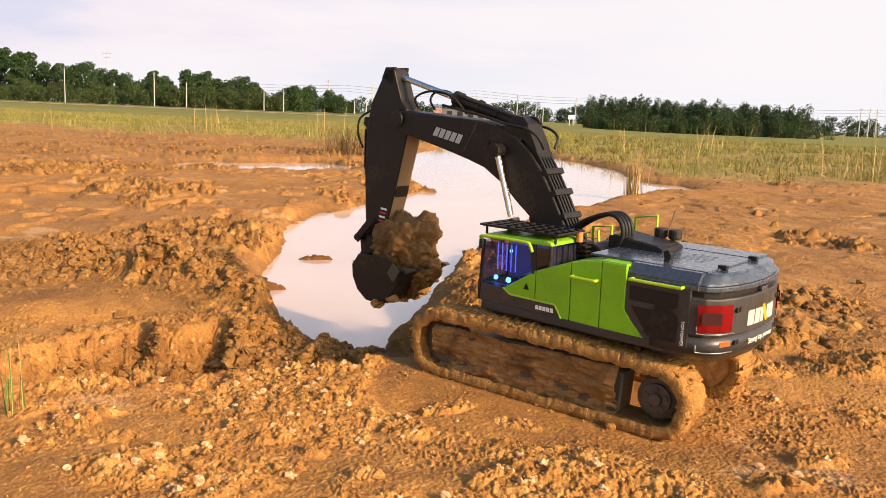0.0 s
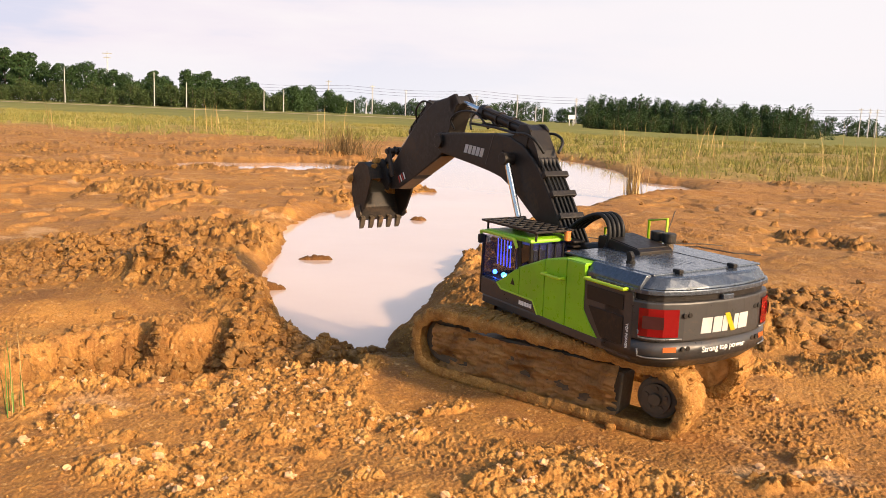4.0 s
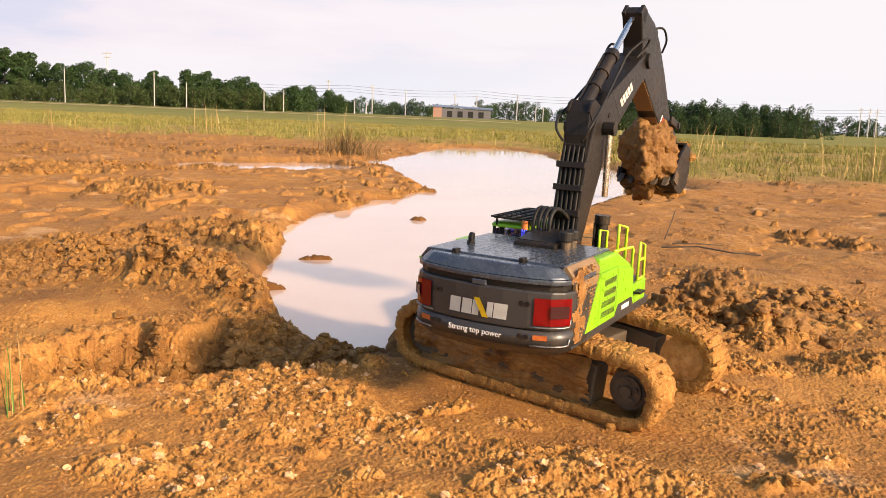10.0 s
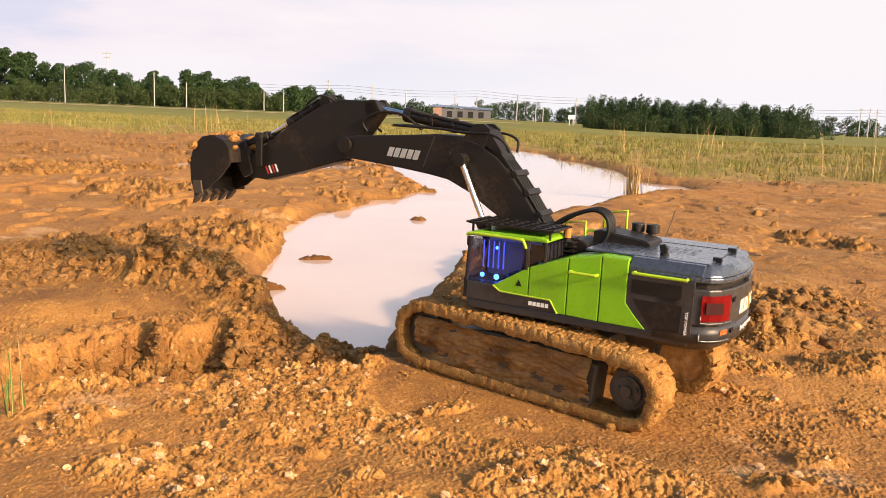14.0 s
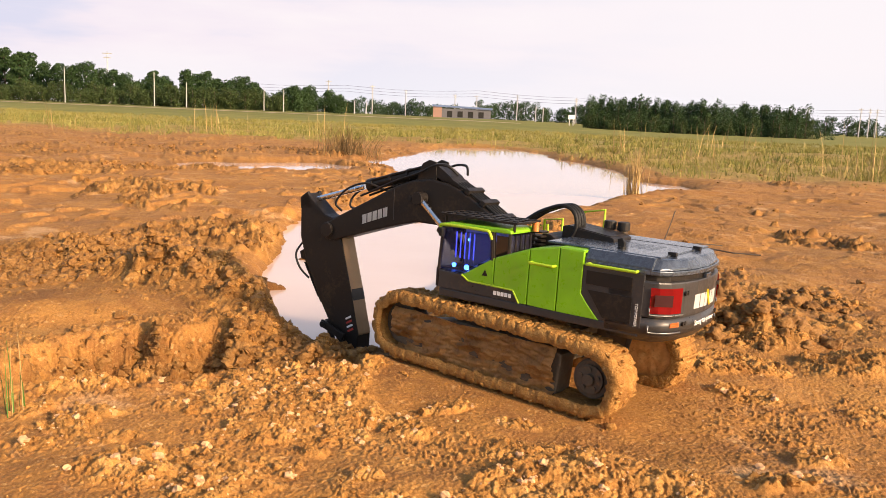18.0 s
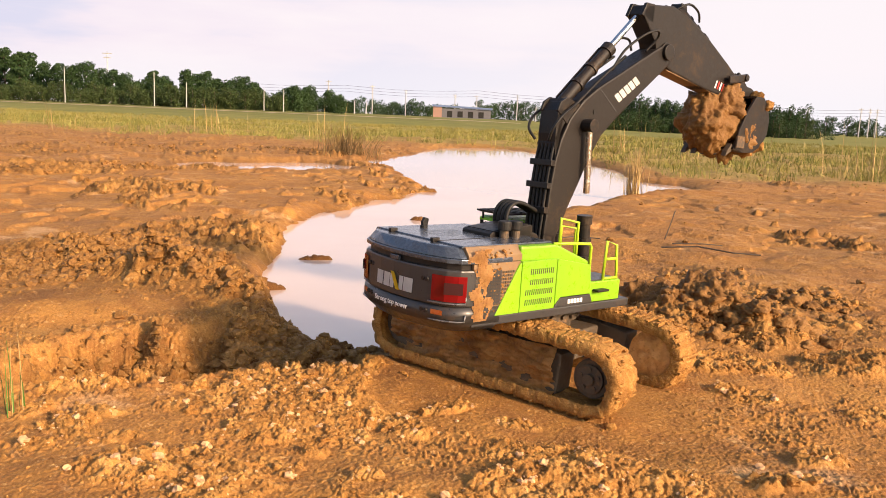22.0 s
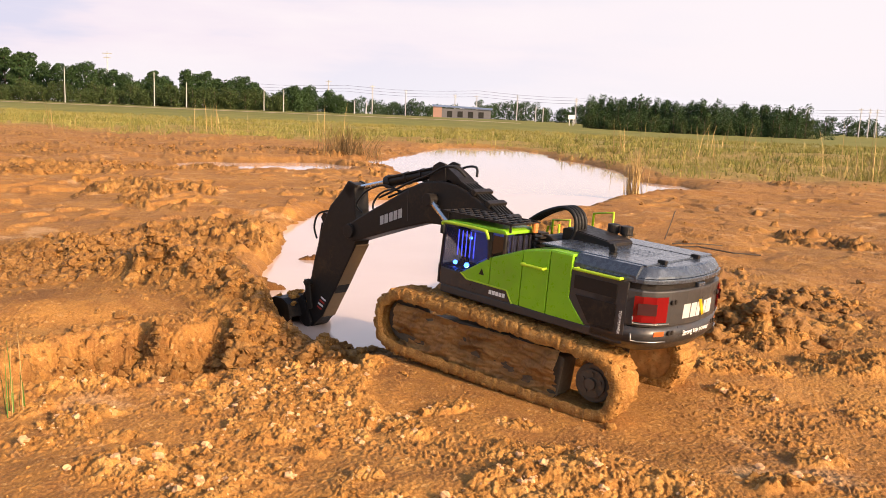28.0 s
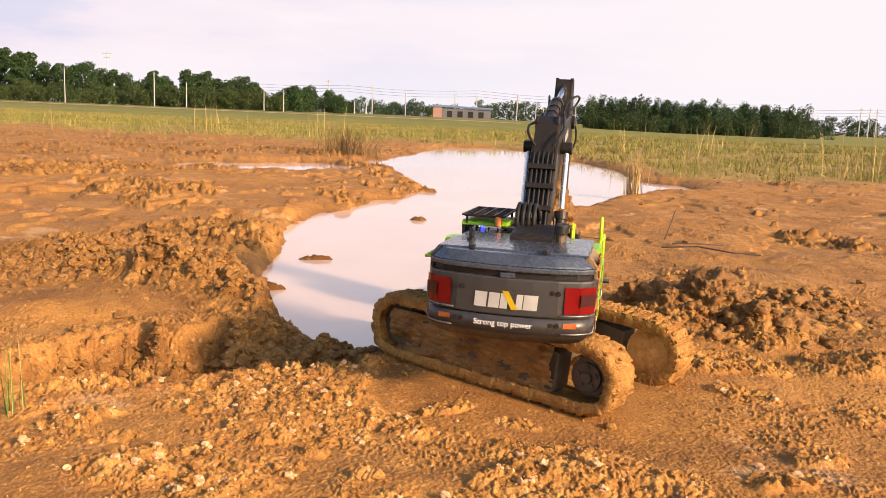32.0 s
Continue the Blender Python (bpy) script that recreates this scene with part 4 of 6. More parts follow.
    for i in range(17):
        for j in range(12):
            x, z = -0.1895 + i * 0.0038, 0.0305 + j * 0.0040
            if x < -0.1315 - 0.35 * (0.075 - z):
                box(x, x + 0.0026, -0.0945, -0.0935, z, z + 0.0026, 0, gr)
    part("mesh_grille", gr, M_STEEL, ub)
    side("service_door", [(-0.1205, 0.0260), (-0.1205, 0.0855), (-0.1235, 0.0835), (-0.1585, 0.0260)], -1, 0.0955, 0.004, M_GREEN, "bright green service panel")
    side("service_door", [(-0.1195, 0.0260), (-0.1195, 0.0862), (-0.0605, 0.0862), (-0.0605, 0.0260)], -1, 0.0955, 0.004, M_GREEN, "bright green louvred service door")
    side("front_fender", [(-0.0595, 0.0295), (-0.0595, 0.0862), (0.0010, 0.0755), (0.0055, 0.0450), (0.0055, 0.0385), (-0.050, 0.0385)], -1, 0.0955, 0.004, M_GREEN, "bright green sloping fender")
    part("fender_top", prism([(-0.1205, 0.0860), (-0.1205, 0.1035), (-0.0605, 0.1035), (0.0, 0.0800), (0.0, 0.074), (-0.06, 0.0835)], -0.0925, -0.045, 0.003), M_GREEN, ub, "bright green rounded bonnet")
    part("fender_core", box(-0.06, 0.002, -0.091, -0.046, 0.026, 0.076, 0.001), M_GREEN, ub)
    part("step_box", box(0.004, 0.064, -0.0945, -0.048, 0.0265, 0.0530, 0.002), M_GREEN, ub, "bright green step box")
    part("step_plate", box(0.006, 0.062, -0.092, -0.050, 0.0530, 0.0545, 0.0005), M_GREY, ub)
    part("foot_step", box(0.010, 0.032, -0.104, -0.094, 0.0405, 0.0435, 0.001), M_BLACK, ub)
    side("sill_panel", [(-0.060, 0.0262), (-0.0505, 0.0375), (0.0055, 0.0375), (0.011, 0.0262)], -1, 0.0952, 0.004, M_GREY)
    for k in range(5):
        part("brand_block", box(-0.0365 + k * 0.0056, -0.0322 + k * 0.0056, -0.0960, -0.0952, 0.0292, 0.0345, 0), M_WHITE, ub)
    for z in (0.0700, 0.0575, 0.0455, 0.0335):
        for k in range(14):
            x = -0.112 + k * 0.0034
            if k >= (2 if z > 0.05 else 0):
                part("louvre", prism([(x, z), (x + 0.0012, z), (x + 0.0018, z + 0.0068), (x + 0.0006, z + 0.0068)], -0.0959, -0.0953, 0), M_GREY, ub)
    for p in ([(-0.054, -0.090, 0.1010), (-0.054, -0.090, 0.1345), (-0.0225, -0.090, 0.1285), (-0.0225, -0.090, 0.0885)],
              [(-0.064, -0.090, 0.1040), (-0.0345, -0.090, 0.1030), (0.0000, -0.092, 0.1015), (0.003, -0.092, 0.0975), (0.003, -0.092, 0.050)],
              [(0.0305, -0.092, 0.050), (0.0345, -0.092, 0.1035), (0.0535, -0.092, 0.0975), (0.060, -0.092, 0.035)],
              [(0.0325, -0.092, 0.080), (0.0560, -0.092, 0.080)], [(0.0315, -0.092, 0.055), (0.0590, -0.092, 0.055)],
              [(-0.010, -0.052, 0.086), (-0.010, -0.052, 0.119), (0.018, -0.052, 0.115), (0.018, -0.052, 0.052)]):
        part("guard_rail", bar(p, 0.0019, 8), M_LIME, ub, "lime green guard rail", soft=True)
    # cab
    cabfr = prism([(0.090, 0.0265), (0.0925, 0.050), (0.0885, 0.1025), (0.082, 0.1085), (-0.017, 0.1085), (-0.017, 0.086), (-0.004, 0.079), (0.0034, 0.076), (0.05, 0.0475), (0.05, 0.0265)], 0.034, 0.0385, 0.001)
    prism([(0.090, 0.0265), (0.0925, 0.050), (0.0495, 0.0485), (0.05, 0.0265)], 0.0385, 0.0935, 0.001, cabfr)
    box(0.0885, 0.0925, 0.034, 0.0945, 0.0265, 0.052, 0.001, cabfr)
    box(-0.017, 0.05, 0.036, 0.0925, 0.0265, 0.0475, 0.001, cabfr)
    for x, z0, z1, dx in ((0.0895, 0.050, 0.104, -0.003), (0.0065, 0.073, 0.1085, 0.003), (-0.0155, 0.0845, 0.1085, 0.0)):
        for y in (0.036, 0.0925):
            rod((x, y, z0), (x + dx, y, z1), 0.0024 if x != 0.0065 else 0.0036, 8, cabfr)
    cab = part("cab", cabfr, M_BLACK, ub, "black-framed operator cab with blue light inside")
    part("cab_floor", box(-0.012, 0.088, 0.038, 0.091, 0.0475, 0.050, 0.0005), M_BLACK, cab)
    # pale panel added inside to bounce the lamps' blue through the cab
    part("cab_reflector", box(0.012, 0.086, 0.0395, 0.0405, 0.050, 0.104, 0), M_REFLECTOR, cab, "pale panel added to reflect the blue light")
    part("seat", prism([(0.012, 0.050), (0.040, 0.050), (0.040, 0.062), (0.024, 0.064), (0.016, 0.094), (0.008, 0.094)], 0.052, 0.078, 0.002), M_BLACK, cab)
    part("side_window", prism([(0.0868, 0.0525), (0.0845, 0.1030), (0.0100, 0.1050), (0.0100, 0.0755), (0.0500, 0.0525)], 0.0925, 0.0933, 0), M_SIDEGLASS, cab)
    part("rear_side_window", prism([(0.0035, 0.080), (0.0035, 0.1050), (-0.0135, 0.1050), (-0.0135, 0.0880)], 0.0920, 0.0932, 0), M_GLASS, cab)
    part("rear_window", box(-0.0165, -0.0155, 0.040, 0.089, 0.0865, 0.1060, 0), M_SIDEGLASS, cab)
    for k in range(4):
        part("window_bar", rod((-0.0175, 0.046 + k * 0.012, 0.086), (-0.0175, 0.046 + k * 0.012, 0.107), 0.001, 6), M_BLACK, cab)
    part("windscreen", box(0.0898, 0.0908, 0.039, 0.089, 0.052, 0.103, 0), M_SIDEGLASS, cab)
    for x, y, z, r in ((0.072, 0.084, 0.0565, 0.0030), (0.052, 0.084, 0.0560, 0.0035), (0.060, 0.070, 0.090, 0.0020)):
        b = bmesh.new()
        bmesh.ops.create_uvsphere(b, u_segments=10, v_segments=8, radius=r)
        bmesh.ops.translate(b, verts=b.verts, vec=(x, y, z))
        part("blue_lamp", b, M_BLUE, cab, "glowing blue light", soft=True)
    # dim glowing strips paint the blue reflections seen through the window
    for k in range(5):
        part("blue_reflection", box(0.045 + k * 0.007, 0.0462 + k * 0.007, 0.079, 0.0798, 0.066, 0.100, 0), M_BLUE_DIM, cab)
    roof = prism([(0.0885, 0.106), (0.086, 0.111), (0.075, 0.1135), (-0.010, 0.1150), (-0.0175, 0.1130), (-0.0185, 0.1085), (-0.0120, 0.1085), (0.080, 0.1065)], 0.033, 0.0955, 0.002)
    part("cab_roof", roof, M_GREEN, cab, "green cab roof")
    part("gutter_rail", tube([(0.088, 0.096, 0.105), (0.082, 0.0975, 0.1095), (0.02, 0.0975, 0.1095), (0.012, 0.0975, 0.107), (0.0085, 0.0965, 0.099)], 0.0021, 8), M_LIME, cab, soft=True)
    gd = bmesh.new()
    for k in range(9):
        x = -0.024 + k * 0.0145
        box(x - 0.001, x + 0.001, 0.037, 0.093, 0.1215, 0.124, 0.0003, gd)
    for k in range(5):
        y = 0.037 + k * 0.014
        box(-0.025, 0.093, y - 0.001, y + 0.001, 0.1215, 0.124, 0.0003, gd)
    for x in (-0.018, 0.086):
        for y in (0.042, 0.088):
            rod((x, y, 0.111), (x, y, 0.122), 0.0016, 6, gd)
    part("roof_guard", gd, M_BLACK, cab, "black lattice roof guard")
    part("guard_sheet", box(-0.022, 0.091, 0.039, 0.091, 0.1205, 0.1215, 0), M_BLACK, cab)
    bc = rod((-0.0235, 0.045, 0.110), (-0.0235, 0.045, 0.122), 0.0042, 14, None, w=0.0012)
    part("beacon", bc, M_ORANGE, ub, "small orange warning beacon")
    part("mirror", box(0.080, 0.086, 0.096, 0.104, 0.094, 0.106, 0.002), M_RUBBER, cab, "black wing mirror")
    # boom foot brackets and hoses
    for y in (-0.030, 0.026):
        part("boom_bracket", prism([(-0.035, 0.026), (0.040, 0.026), (0.022, 0.062), (0.013, 0.082), (-0.004, 0.082), (-0.014, 0.062)], y, y + 0.005, 0.0015), M_BLACK, ub)
    for k in range(4):
        y = 0.015 - k * 0.007
        part("hydraulic_hose", tube([(-0.046, y, 0.088), (-0.063, y, 0.112), (-0.062, y, 0.134), (-0.045, y, 0.144), (-0.014, y, 0.134), (0.008, y, 0.120)], 0.0027, 8), M_RUBBER, ub, "looping black hydraulic hose", soft=True)
    part("swivel", rod((-0.03, 0.028, 0.09), (-0.03, -0.02, 0.09), 0.017, 20, None, w=0.002), M_BLACK, ub)
    for k in range(6):
        part("cooling_fin", box(-0.030, -0.010, 0.022, 0.040, 0.080 + k * 0.0055, 0.0825 + k * 0.0055, 0.0005), M_BLACK, ub)
    return ex, ub


# emission for the painted reflections in the cab, not a lamp
M_BLUE_DIM = glow("blue_reflection_glow", (0.06, 0.08, 0.9), 2.2)
M_REFLECTOR = plain("pale_reflector", (0.35, 0.35, 0.42), 0.6)
excavator, upper_body = build_excavator()

BOOM_PIVOT = Vector((0.0047, 0.0, 0.071))
BOOM_LEN = 0.360
BUCKET_PIN = Vector((0.200, 0, -0.004))     # in the stick
STICK_ROD = Vector((-0.054, 0, 0.043))      # stick cylinder's rod pin, in the stick
STICK_BASE = Vector((0.168, 0, 0.106))      # stick cylinder's foot, in the boom
BOOM_PIN = Vector((0.172, 0, 0.0645))       # boom cylinders' rod pin, in the boom
BOOM_FOOT = Vector((0.066, 0, 0.038))       # boom cylinders' foot, in the upper body
BUCKET_BASE = Vector((0.030, 0, 0.074))     # bucket cylinder's foot, in the stick
LINK_FOOT = Vector((0.168, 0, 0.004))       # guide link's pin, in the stick
LINK_LEN = 0.040
BUCKET_LINK = Vector((-0.012, 0, 0.040))    # push link's pin, in the bucket


def build_arm(ex):
    prof = [(-0.012, -0.006), (0.0, -0.015), (0.014, -0.008), (0.030, 0.006), (0.072, 0.0145), (0.110, 0.0200), (0.150, 0.0275), (0.185, 0.0285), (0.215, 0.0220), (0.260, 0.0100),
            (0.315, -0.0060), (0.350, -0.0165), (0.366, -0.0150), (0.374, -0.0040), (0.370, 0.0080), (0.345, 0.0215), (0.280, 0.0520), (0.225, 0.0780), (0.195, 0.0885),
            (0.160, 0.0925), (0.130, 0.0875), (0.105, 0.0780), (0.070, 0.0590), (0.025, 0.0320), (-0.006, 0.0110)]
    boom = part("boom", prism(prof, -0.0185, 0.0185, 0.0025), M_BLACK, ex, "black cranked boom with scuffed paint")
    for s in (1, -1):
        part("boom_seam", box(0.226, 0.2275, s * 0.0185, s * 0.0189, 0.028, 0.074, 0), M_GREY, boom)
        part("boom_pin", rod((BOOM_PIN.x, s * 0.017, BOOM_PIN.z), (BOOM_PIN.x, s * 0.0345, BOOM_PIN.z), 0.0085, 18, None, w=0.001), M_BLACK, boom)
        part("pin_boss", rod((0.197, s * 0.018, 0.062), (0.197, s * 0.0196, 0.062), 0.0035, 12), M_RUBBER, boom)
        part("tip_boss", rod((BOOM_LEN, s * 0.0180, 0), (BOOM_LEN, s * 0.0235, 0), 0.0115, 20, None, w=0.001), M_BLACK, boom)
        part("foot_boss", rod((0, s * 0.018, 0), (0, s * 0.0250, 0), 0.0120, 18, None, w=0.001), M_BLACK, boom)
        for k in range(5):
            u = 0.288 - k * 0.0102
            z = 0.0160 + k * 0.0034
            b = bmesh.new()
            b.faces.new([b.verts.new((u - a, s * 0.0188, z + c + a * 0.33)) for a, c in ((0, 0), (0.0083, 0), (0.0083, 0.0140), (0, 0.0140))])
            bmesh.ops.solidify(b, geom=b.faces[:], thickness=0.0004)
            part("brand_block", b, M_WHITE, boom)
    # pipes up the back of the boom, clamps, knee bracket
    for k in range(5):
        y = -0.013 + k * 0.0065
        part("boom_pipe", tube([(0.005, y, 0.0225), (0.030, y, 0.0375), (0.070, y, 0.0625), (0.105, y, 0.0820), (0.128, y, 0.0920), (0.150, y, 0.0975)], 0.0019, 6), M_RUBBER, boom, soft=True)
    for x, z in ((0.045, 0.0455), (0.072, 0.0630), (0.098, 0.0775)):
        m = Matrix.Translation((x, 0, z)) @ Euler((0, -0.56, 0)).to_matrix().to_4x4()
        part("pipe_clamp", join(box(-0.004, 0.004, -0.0195, 0.0195, -0.002, 0.0055, 0.001), None, m), M_BLACK, boom)
    part("knee_plate", prism([(0.112, 0.082), (0.130, 0.0985), (0.156, 0.1150), (0.176, 0.1145), (0.186, 0.0920), (0.150, 0.094), (0.12, 0.091)], -0.0155, 0.0155, 0.002), M_BLACK, boom, "black knee bracket")
    for s in (1, -1):
        part("knee_ear", prism([(0.152, 0.090), (0.154, 0.1165), (0.166, 0.1195), (0.178, 0.1140), (0.188, 0.088)], s * 0.0125, s * 0.0165, 0.001), M_BLACK, boom)
        part("knee_hose", tube([(0.118, s * 0.012, 0.100), (0.128, s * 0.022, 0.112), (0.150, s * 0.025, 0.112), (0.180, s * 0.022, 0.100), (0.225, s * 0.018, 0.086), (0.265, s * 0.013, 0.071), (0.300, s * 0.010, 0.058)], 0.0019, 6), M_RUBBER, boom, soft=True)
    part("arm_hose", tube([(0.265, -0.012, 0.068), (0.30, -0.016, 0.070), (0.335, -0.026, 0.062), (0.355, -0.030, 0.048), (0.352, -0.024, 0.036), (0.330, -0.014, 0.034)], 0.0018, 6), M_RUBBER, boom, "slack black hose", soft=True)
    part("arm_hose", tube([(0.255, 0.010, 0.071), (0.29, 0.012, 0.078), (0.325, 0.016, 0.066), (0.345, 0.018, 0.044), (0.335, 0.014, 0.032)], 0.0018, 6), M_RUBBER, boom, "slack black hose", soft=True)

    sprof = [(-0.066, 0.036), (-0.061, 0.050), (-0.046, 0.055), (0.000, 0.067), (0.040, 0.064), (0.100, 0.0490), (0.165, 0.0270), (0.202, 0.0130), (0.212, 0.0020), (0.210, -0.0090), (0.200, -0.0150),
             (0.170, -0.0235), (0.110, -0.0245), (0.025, -0.0215), (0.010, -0.0190), (-0.004, -0.0170), (-0.018, -0.0080), (-0.026, 0.006), (-0.052, 0.026)]
    stick = part("stick", prism(sprof, -0.0150, 0.0150, 0.0022), M_BLACK, ex, "black dipper arm with scuffed paint")
    # thin tan strip that paints sunlight onto the dusty underside
    part("sunlit_underside", prism([(0.012, -0.0215), (0.172, -0.0240), (0.170, -0.0252), (0.014, -0.0228)], -0.0135, 0.0135, 0.0003), M_LINER, stick, "dusty underside plate with sunlight painted in its tan")
    for s in (1, -1):
        part("stick_boss", rod((0, s * 0.0148, 0), (0, s * 0.0178, 0), 0.0135, 20, None, w=0.001), M_BLACK, stick)
        for k in range(4):
            x = 0.139 + k * 0.0066
            part("hazard_stripe", prism([(x, -0.016), (x + 0.0030, -0.0165), (x + 0.0058, -0.0040), (x + 0.0028, -0.0035)], s * 0.0150, s * 0.0155, 0), M_WHITE if k % 2 == 0 else M_STRIPE, stick)
        part("rod_ear", prism([(-0.068, 0.034), (-0.062, 0.053), (-0.044, 0.056), (-0.040, 0.030)], s * 0.0095, s * 0.0150, 0.001), M_BLACK, stick)
        part("cylinder_ear", prism([(0.018, 0.060), (0.024, 0.080), (0.036, 0.080), (0.046, 0.056)], s * 0.0060, s * 0.0095, 0.001), M_BLACK, stick)
        part("stick_hose", tube([(0.008, s * 0.011, 0.064), (0.026, s * 0.020, 0.078), (0.050, s * 0.021, 0.074), (0.070, s * 0.012, 0.066)], 0.0017, 6), M_RUBBER, stick, soft=True)
        part("end_boss", rod((BUCKET_PIN.x, s * 0.015, BUCKET_PIN.z), (BUCKET_PIN.x, s * 0.021, BUCKET_PIN.z), 0.0085, 16, None, w=0.001), M_BLACK, stick)

    # bucket: x from the hinge to the teeth, z to the back of the shell
    K = 0.80
    W = 0.056 * K
    def small(pts):
        return [(x * K, z * K) for x, z in pts]

    shell = small([(0.004, 0.020), (-0.006, 0.046), (0.002, 0.068), (0.022, 0.088), (0.050, 0.097), (0.080, 0.090), (0.104, 0.068), (0.120, 0.034), (0.127, 0.002)])
    b = bmesh.new()
    rings = []
    for i, (x, z) in enumerate(shell):
        ax, az = shell[max(i - 1, 0)]
        cx, cz = shell[min(i + 1, len(shell) - 1)]
        n = Vector((-(cz - az), 0, cx - ax)).normalized() * 0.003
        rings.append([b.verts.new((x + n.x * k, y, z + n.z * k)) for y, k in ((-W, 0), (W, 0), (W, -1), (-W, -1))])
    for p, q in zip(rings, rings[1:]):
        for k in range(4):
            b.faces.new((p[k], p[(k + 1) % 4], q[(k + 1) % 4], q[k]))
    b.faces.new(rings[0])
    b.faces.new(rings[-1][::-1])
    bevelled(b, 0.0006, 1)
    bucket = part("bucket", b, M_BLACK, ex, "black digging bucket smeared with soil")
    for s in (1, -1):
        part("bucket_side", prism(small([(0.008, 0.018)]) + shell[1:-1] + small([(0.124, 0.004), (0.085, 0.000), (0.045, 0.006)]), s * (W - 0.003), s * (W + 0.0012), 0.0008), M_BLACK, bucket)
        part("side_cutter", prism(small([(0.100, -0.004), (0.122, 0.004), (0.112, 0.030), (0.092, 0.020)]), s * (W + 0.001), s * (W + 0.004), 0.0006), M_STEEL, bucket)
        part("hinge_ear", prism([(-0.008, -0.008), (0.010, -0.008), (0.014, 0.018), (0.006, 0.044), (-0.018, 0.044), (-0.018, 0.030)], s * 0.0165, s * 0.0215, 0.001), M_BLACK, bucket)
    for k in range(5):
        y = (-0.046 + k * 0.023) * K
        part("tooth", prism(small([(0.120, 0.010), (0.116, -0.001), (0.136, -0.008), (0.146, -0.008), (0.132, 0.004)]), y - 0.0045, y + 0.0045, 0.001), M_STEEL, bucket, "worn steel tooth")
    smear = bmesh.new()
    rnd = random.Random(9)
    for k in range(34):
        i = rnd.randrange(1, len(shell) - 1)
        lump(rnd.uniform(0.005, 0.011), k, 0.6, 2, 0.5, smear, (shell[i][0], rnd.uniform(-W, W), shell[i][1]), 0.15)
    tagged(part("soil_smear", smear, M_MUD, bucket), kind="stuff")

    # cylinders: barrel from its foot along x, rod back from its eye
    def barrel(name, length, r, label):
        c = rod((0, -r * 0.9, 0), (0, r * 0.9, 0), r * 1.05, 14)
        rod((0.004, 0, 0), (length, 0, 0), r, 16, c, w=0.0008)
        rod((length - 0.010, 0, 0), (length + 0.002, 0, 0), r * 1.25, 16, c, w=0.0008)
        for k in (0.35, 0.62):
            rod((length * k, 0, 0), (length * k + 0.004, 0, 0), r * 1.22, 12, c)
        rod((0.012, r * 0.9, r * 0.75), (length - 0.008, r * 0.9, r * 0.75), r * 0.22, 6, c)
        return part(name, c, M_BLACK, ex, label)

    def piston(name, length, r, label):
        c = rod((0, 0, 0), (-length, 0, 0), r, 14)
        o = part(name, c, M_CHROME, ex, label, soft=False)
        e = rod((0, -r * 1.8, 0), (0, r * 1.8, 0), r * 2.1, 14, None, w=0.0008)
        part("rod_eye", e, M_BLACK, o)
        return o

    bits = dict(boom=boom, stick=stick, bucket=bucket)
    bits["bc_l"] = barrel("boom_cylinder", 0.088, 0.0085, "black hydraulic boom cylinder")
    bits["bc_r"] = barrel("boom_cylinder", 0.088, 0.0085, "black hydraulic boom cylinder")
    bits["br_l"] = piston("boom_rod", 0.090, 0.0043, "bright chrome piston rod")
    bits["br_r"] = piston("boom_rod", 0.090, 0.0043, "bright chrome piston rod")
    bits["sc"] = barrel("stick_cylinder", 0.125, 0.0085, "black hydraulic stick cylinder")
    bits["sr"] = piston("stick_rod", 0.118, 0.0043, "bright chrome piston rod")
    bits["kc"] = barrel("bucket_cylinder", 0.082, 0.0070, "black hydraulic bucket cylinder")
    bits["kr"] = piston("bucket_rod", 0.080, 0.0036, "bright chrome piston rod")
    lk = bmesh.new()
    for s in (1, -1):
        prism([(-0.006, -0.006), (LINK_LEN + 0.006, -0.006), (LINK_LEN + 0.006, 0.006), (-0.006, 0.006)], s * 0.0215, s * 0.0255, 0.0015, lk)
    rod((LINK_LEN, -0.028, 0), (LINK_LEN, 0.028, 0), 0.0050, 12, lk)
    bits["guide"] = part("guide_link", lk, M_BLACK, ex, "black bucket guide link")
    lk = bmesh.new()
    for s in (1, -1):
        prism([(-0.007, -0.006), (0.046, -0.0045), (0.046, 0.0045), (-0.007, 0.006)], s * 0.0095, s * 0.0145, 0.0015, lk)
    bits["push"] = part("push_link", lk, M_BLACK, ex, "black bucket push link")
    return bits


M_STRIPE = plain("red_stripe", (0.45, 0.03, 0.02), 0.5)
arm = build_arm(excavator)


# ---- loads of soil that the bucket carries ----
LOADS = []


def load(dug, shed, landed, seed, r, still):
    b = lump(r * 1.14, seed, 0.95, 5, 0.42, None, (0, 0, 0), 0.13)
    bmesh.ops.scale(b, vec=(1.0, 0.82, 1.0), verts=b.verts)
    ob = part("soil_load", b, M_FRESH, soft=True)
    tagged(ob, "crumbly load of damp orange soil from the bucket", "soil", "soil loads")
    LOADS.append((ob, dug, shed, landed, still))


def rest(x, y, up=0.0, turn=0.0):
    return Matrix.Translation((x, y, height(x, y) + up)) @ pose(0, 0, 0, 20, 10, turn)


IN_A, IN_B, IN_C = pose(0.066, 0.003, -0.026), pose(0.068, -0.003, 0.014), pose(0.036, 0, -0.006)
DEEP = pose(-0.004, 0, 0.008)
load(-1, 2.62, rest(0.47, 1.44, 0.01, 30), 1, 0.040, IN_A)
load(-1, 2.75, rest(0.53, 1.36, 0.01, 80), 2, 0.038, IN_B)
load(-1, 2.70, rest(0.50, 1.30, 0.012, 140), 3, 0.034, IN_C)
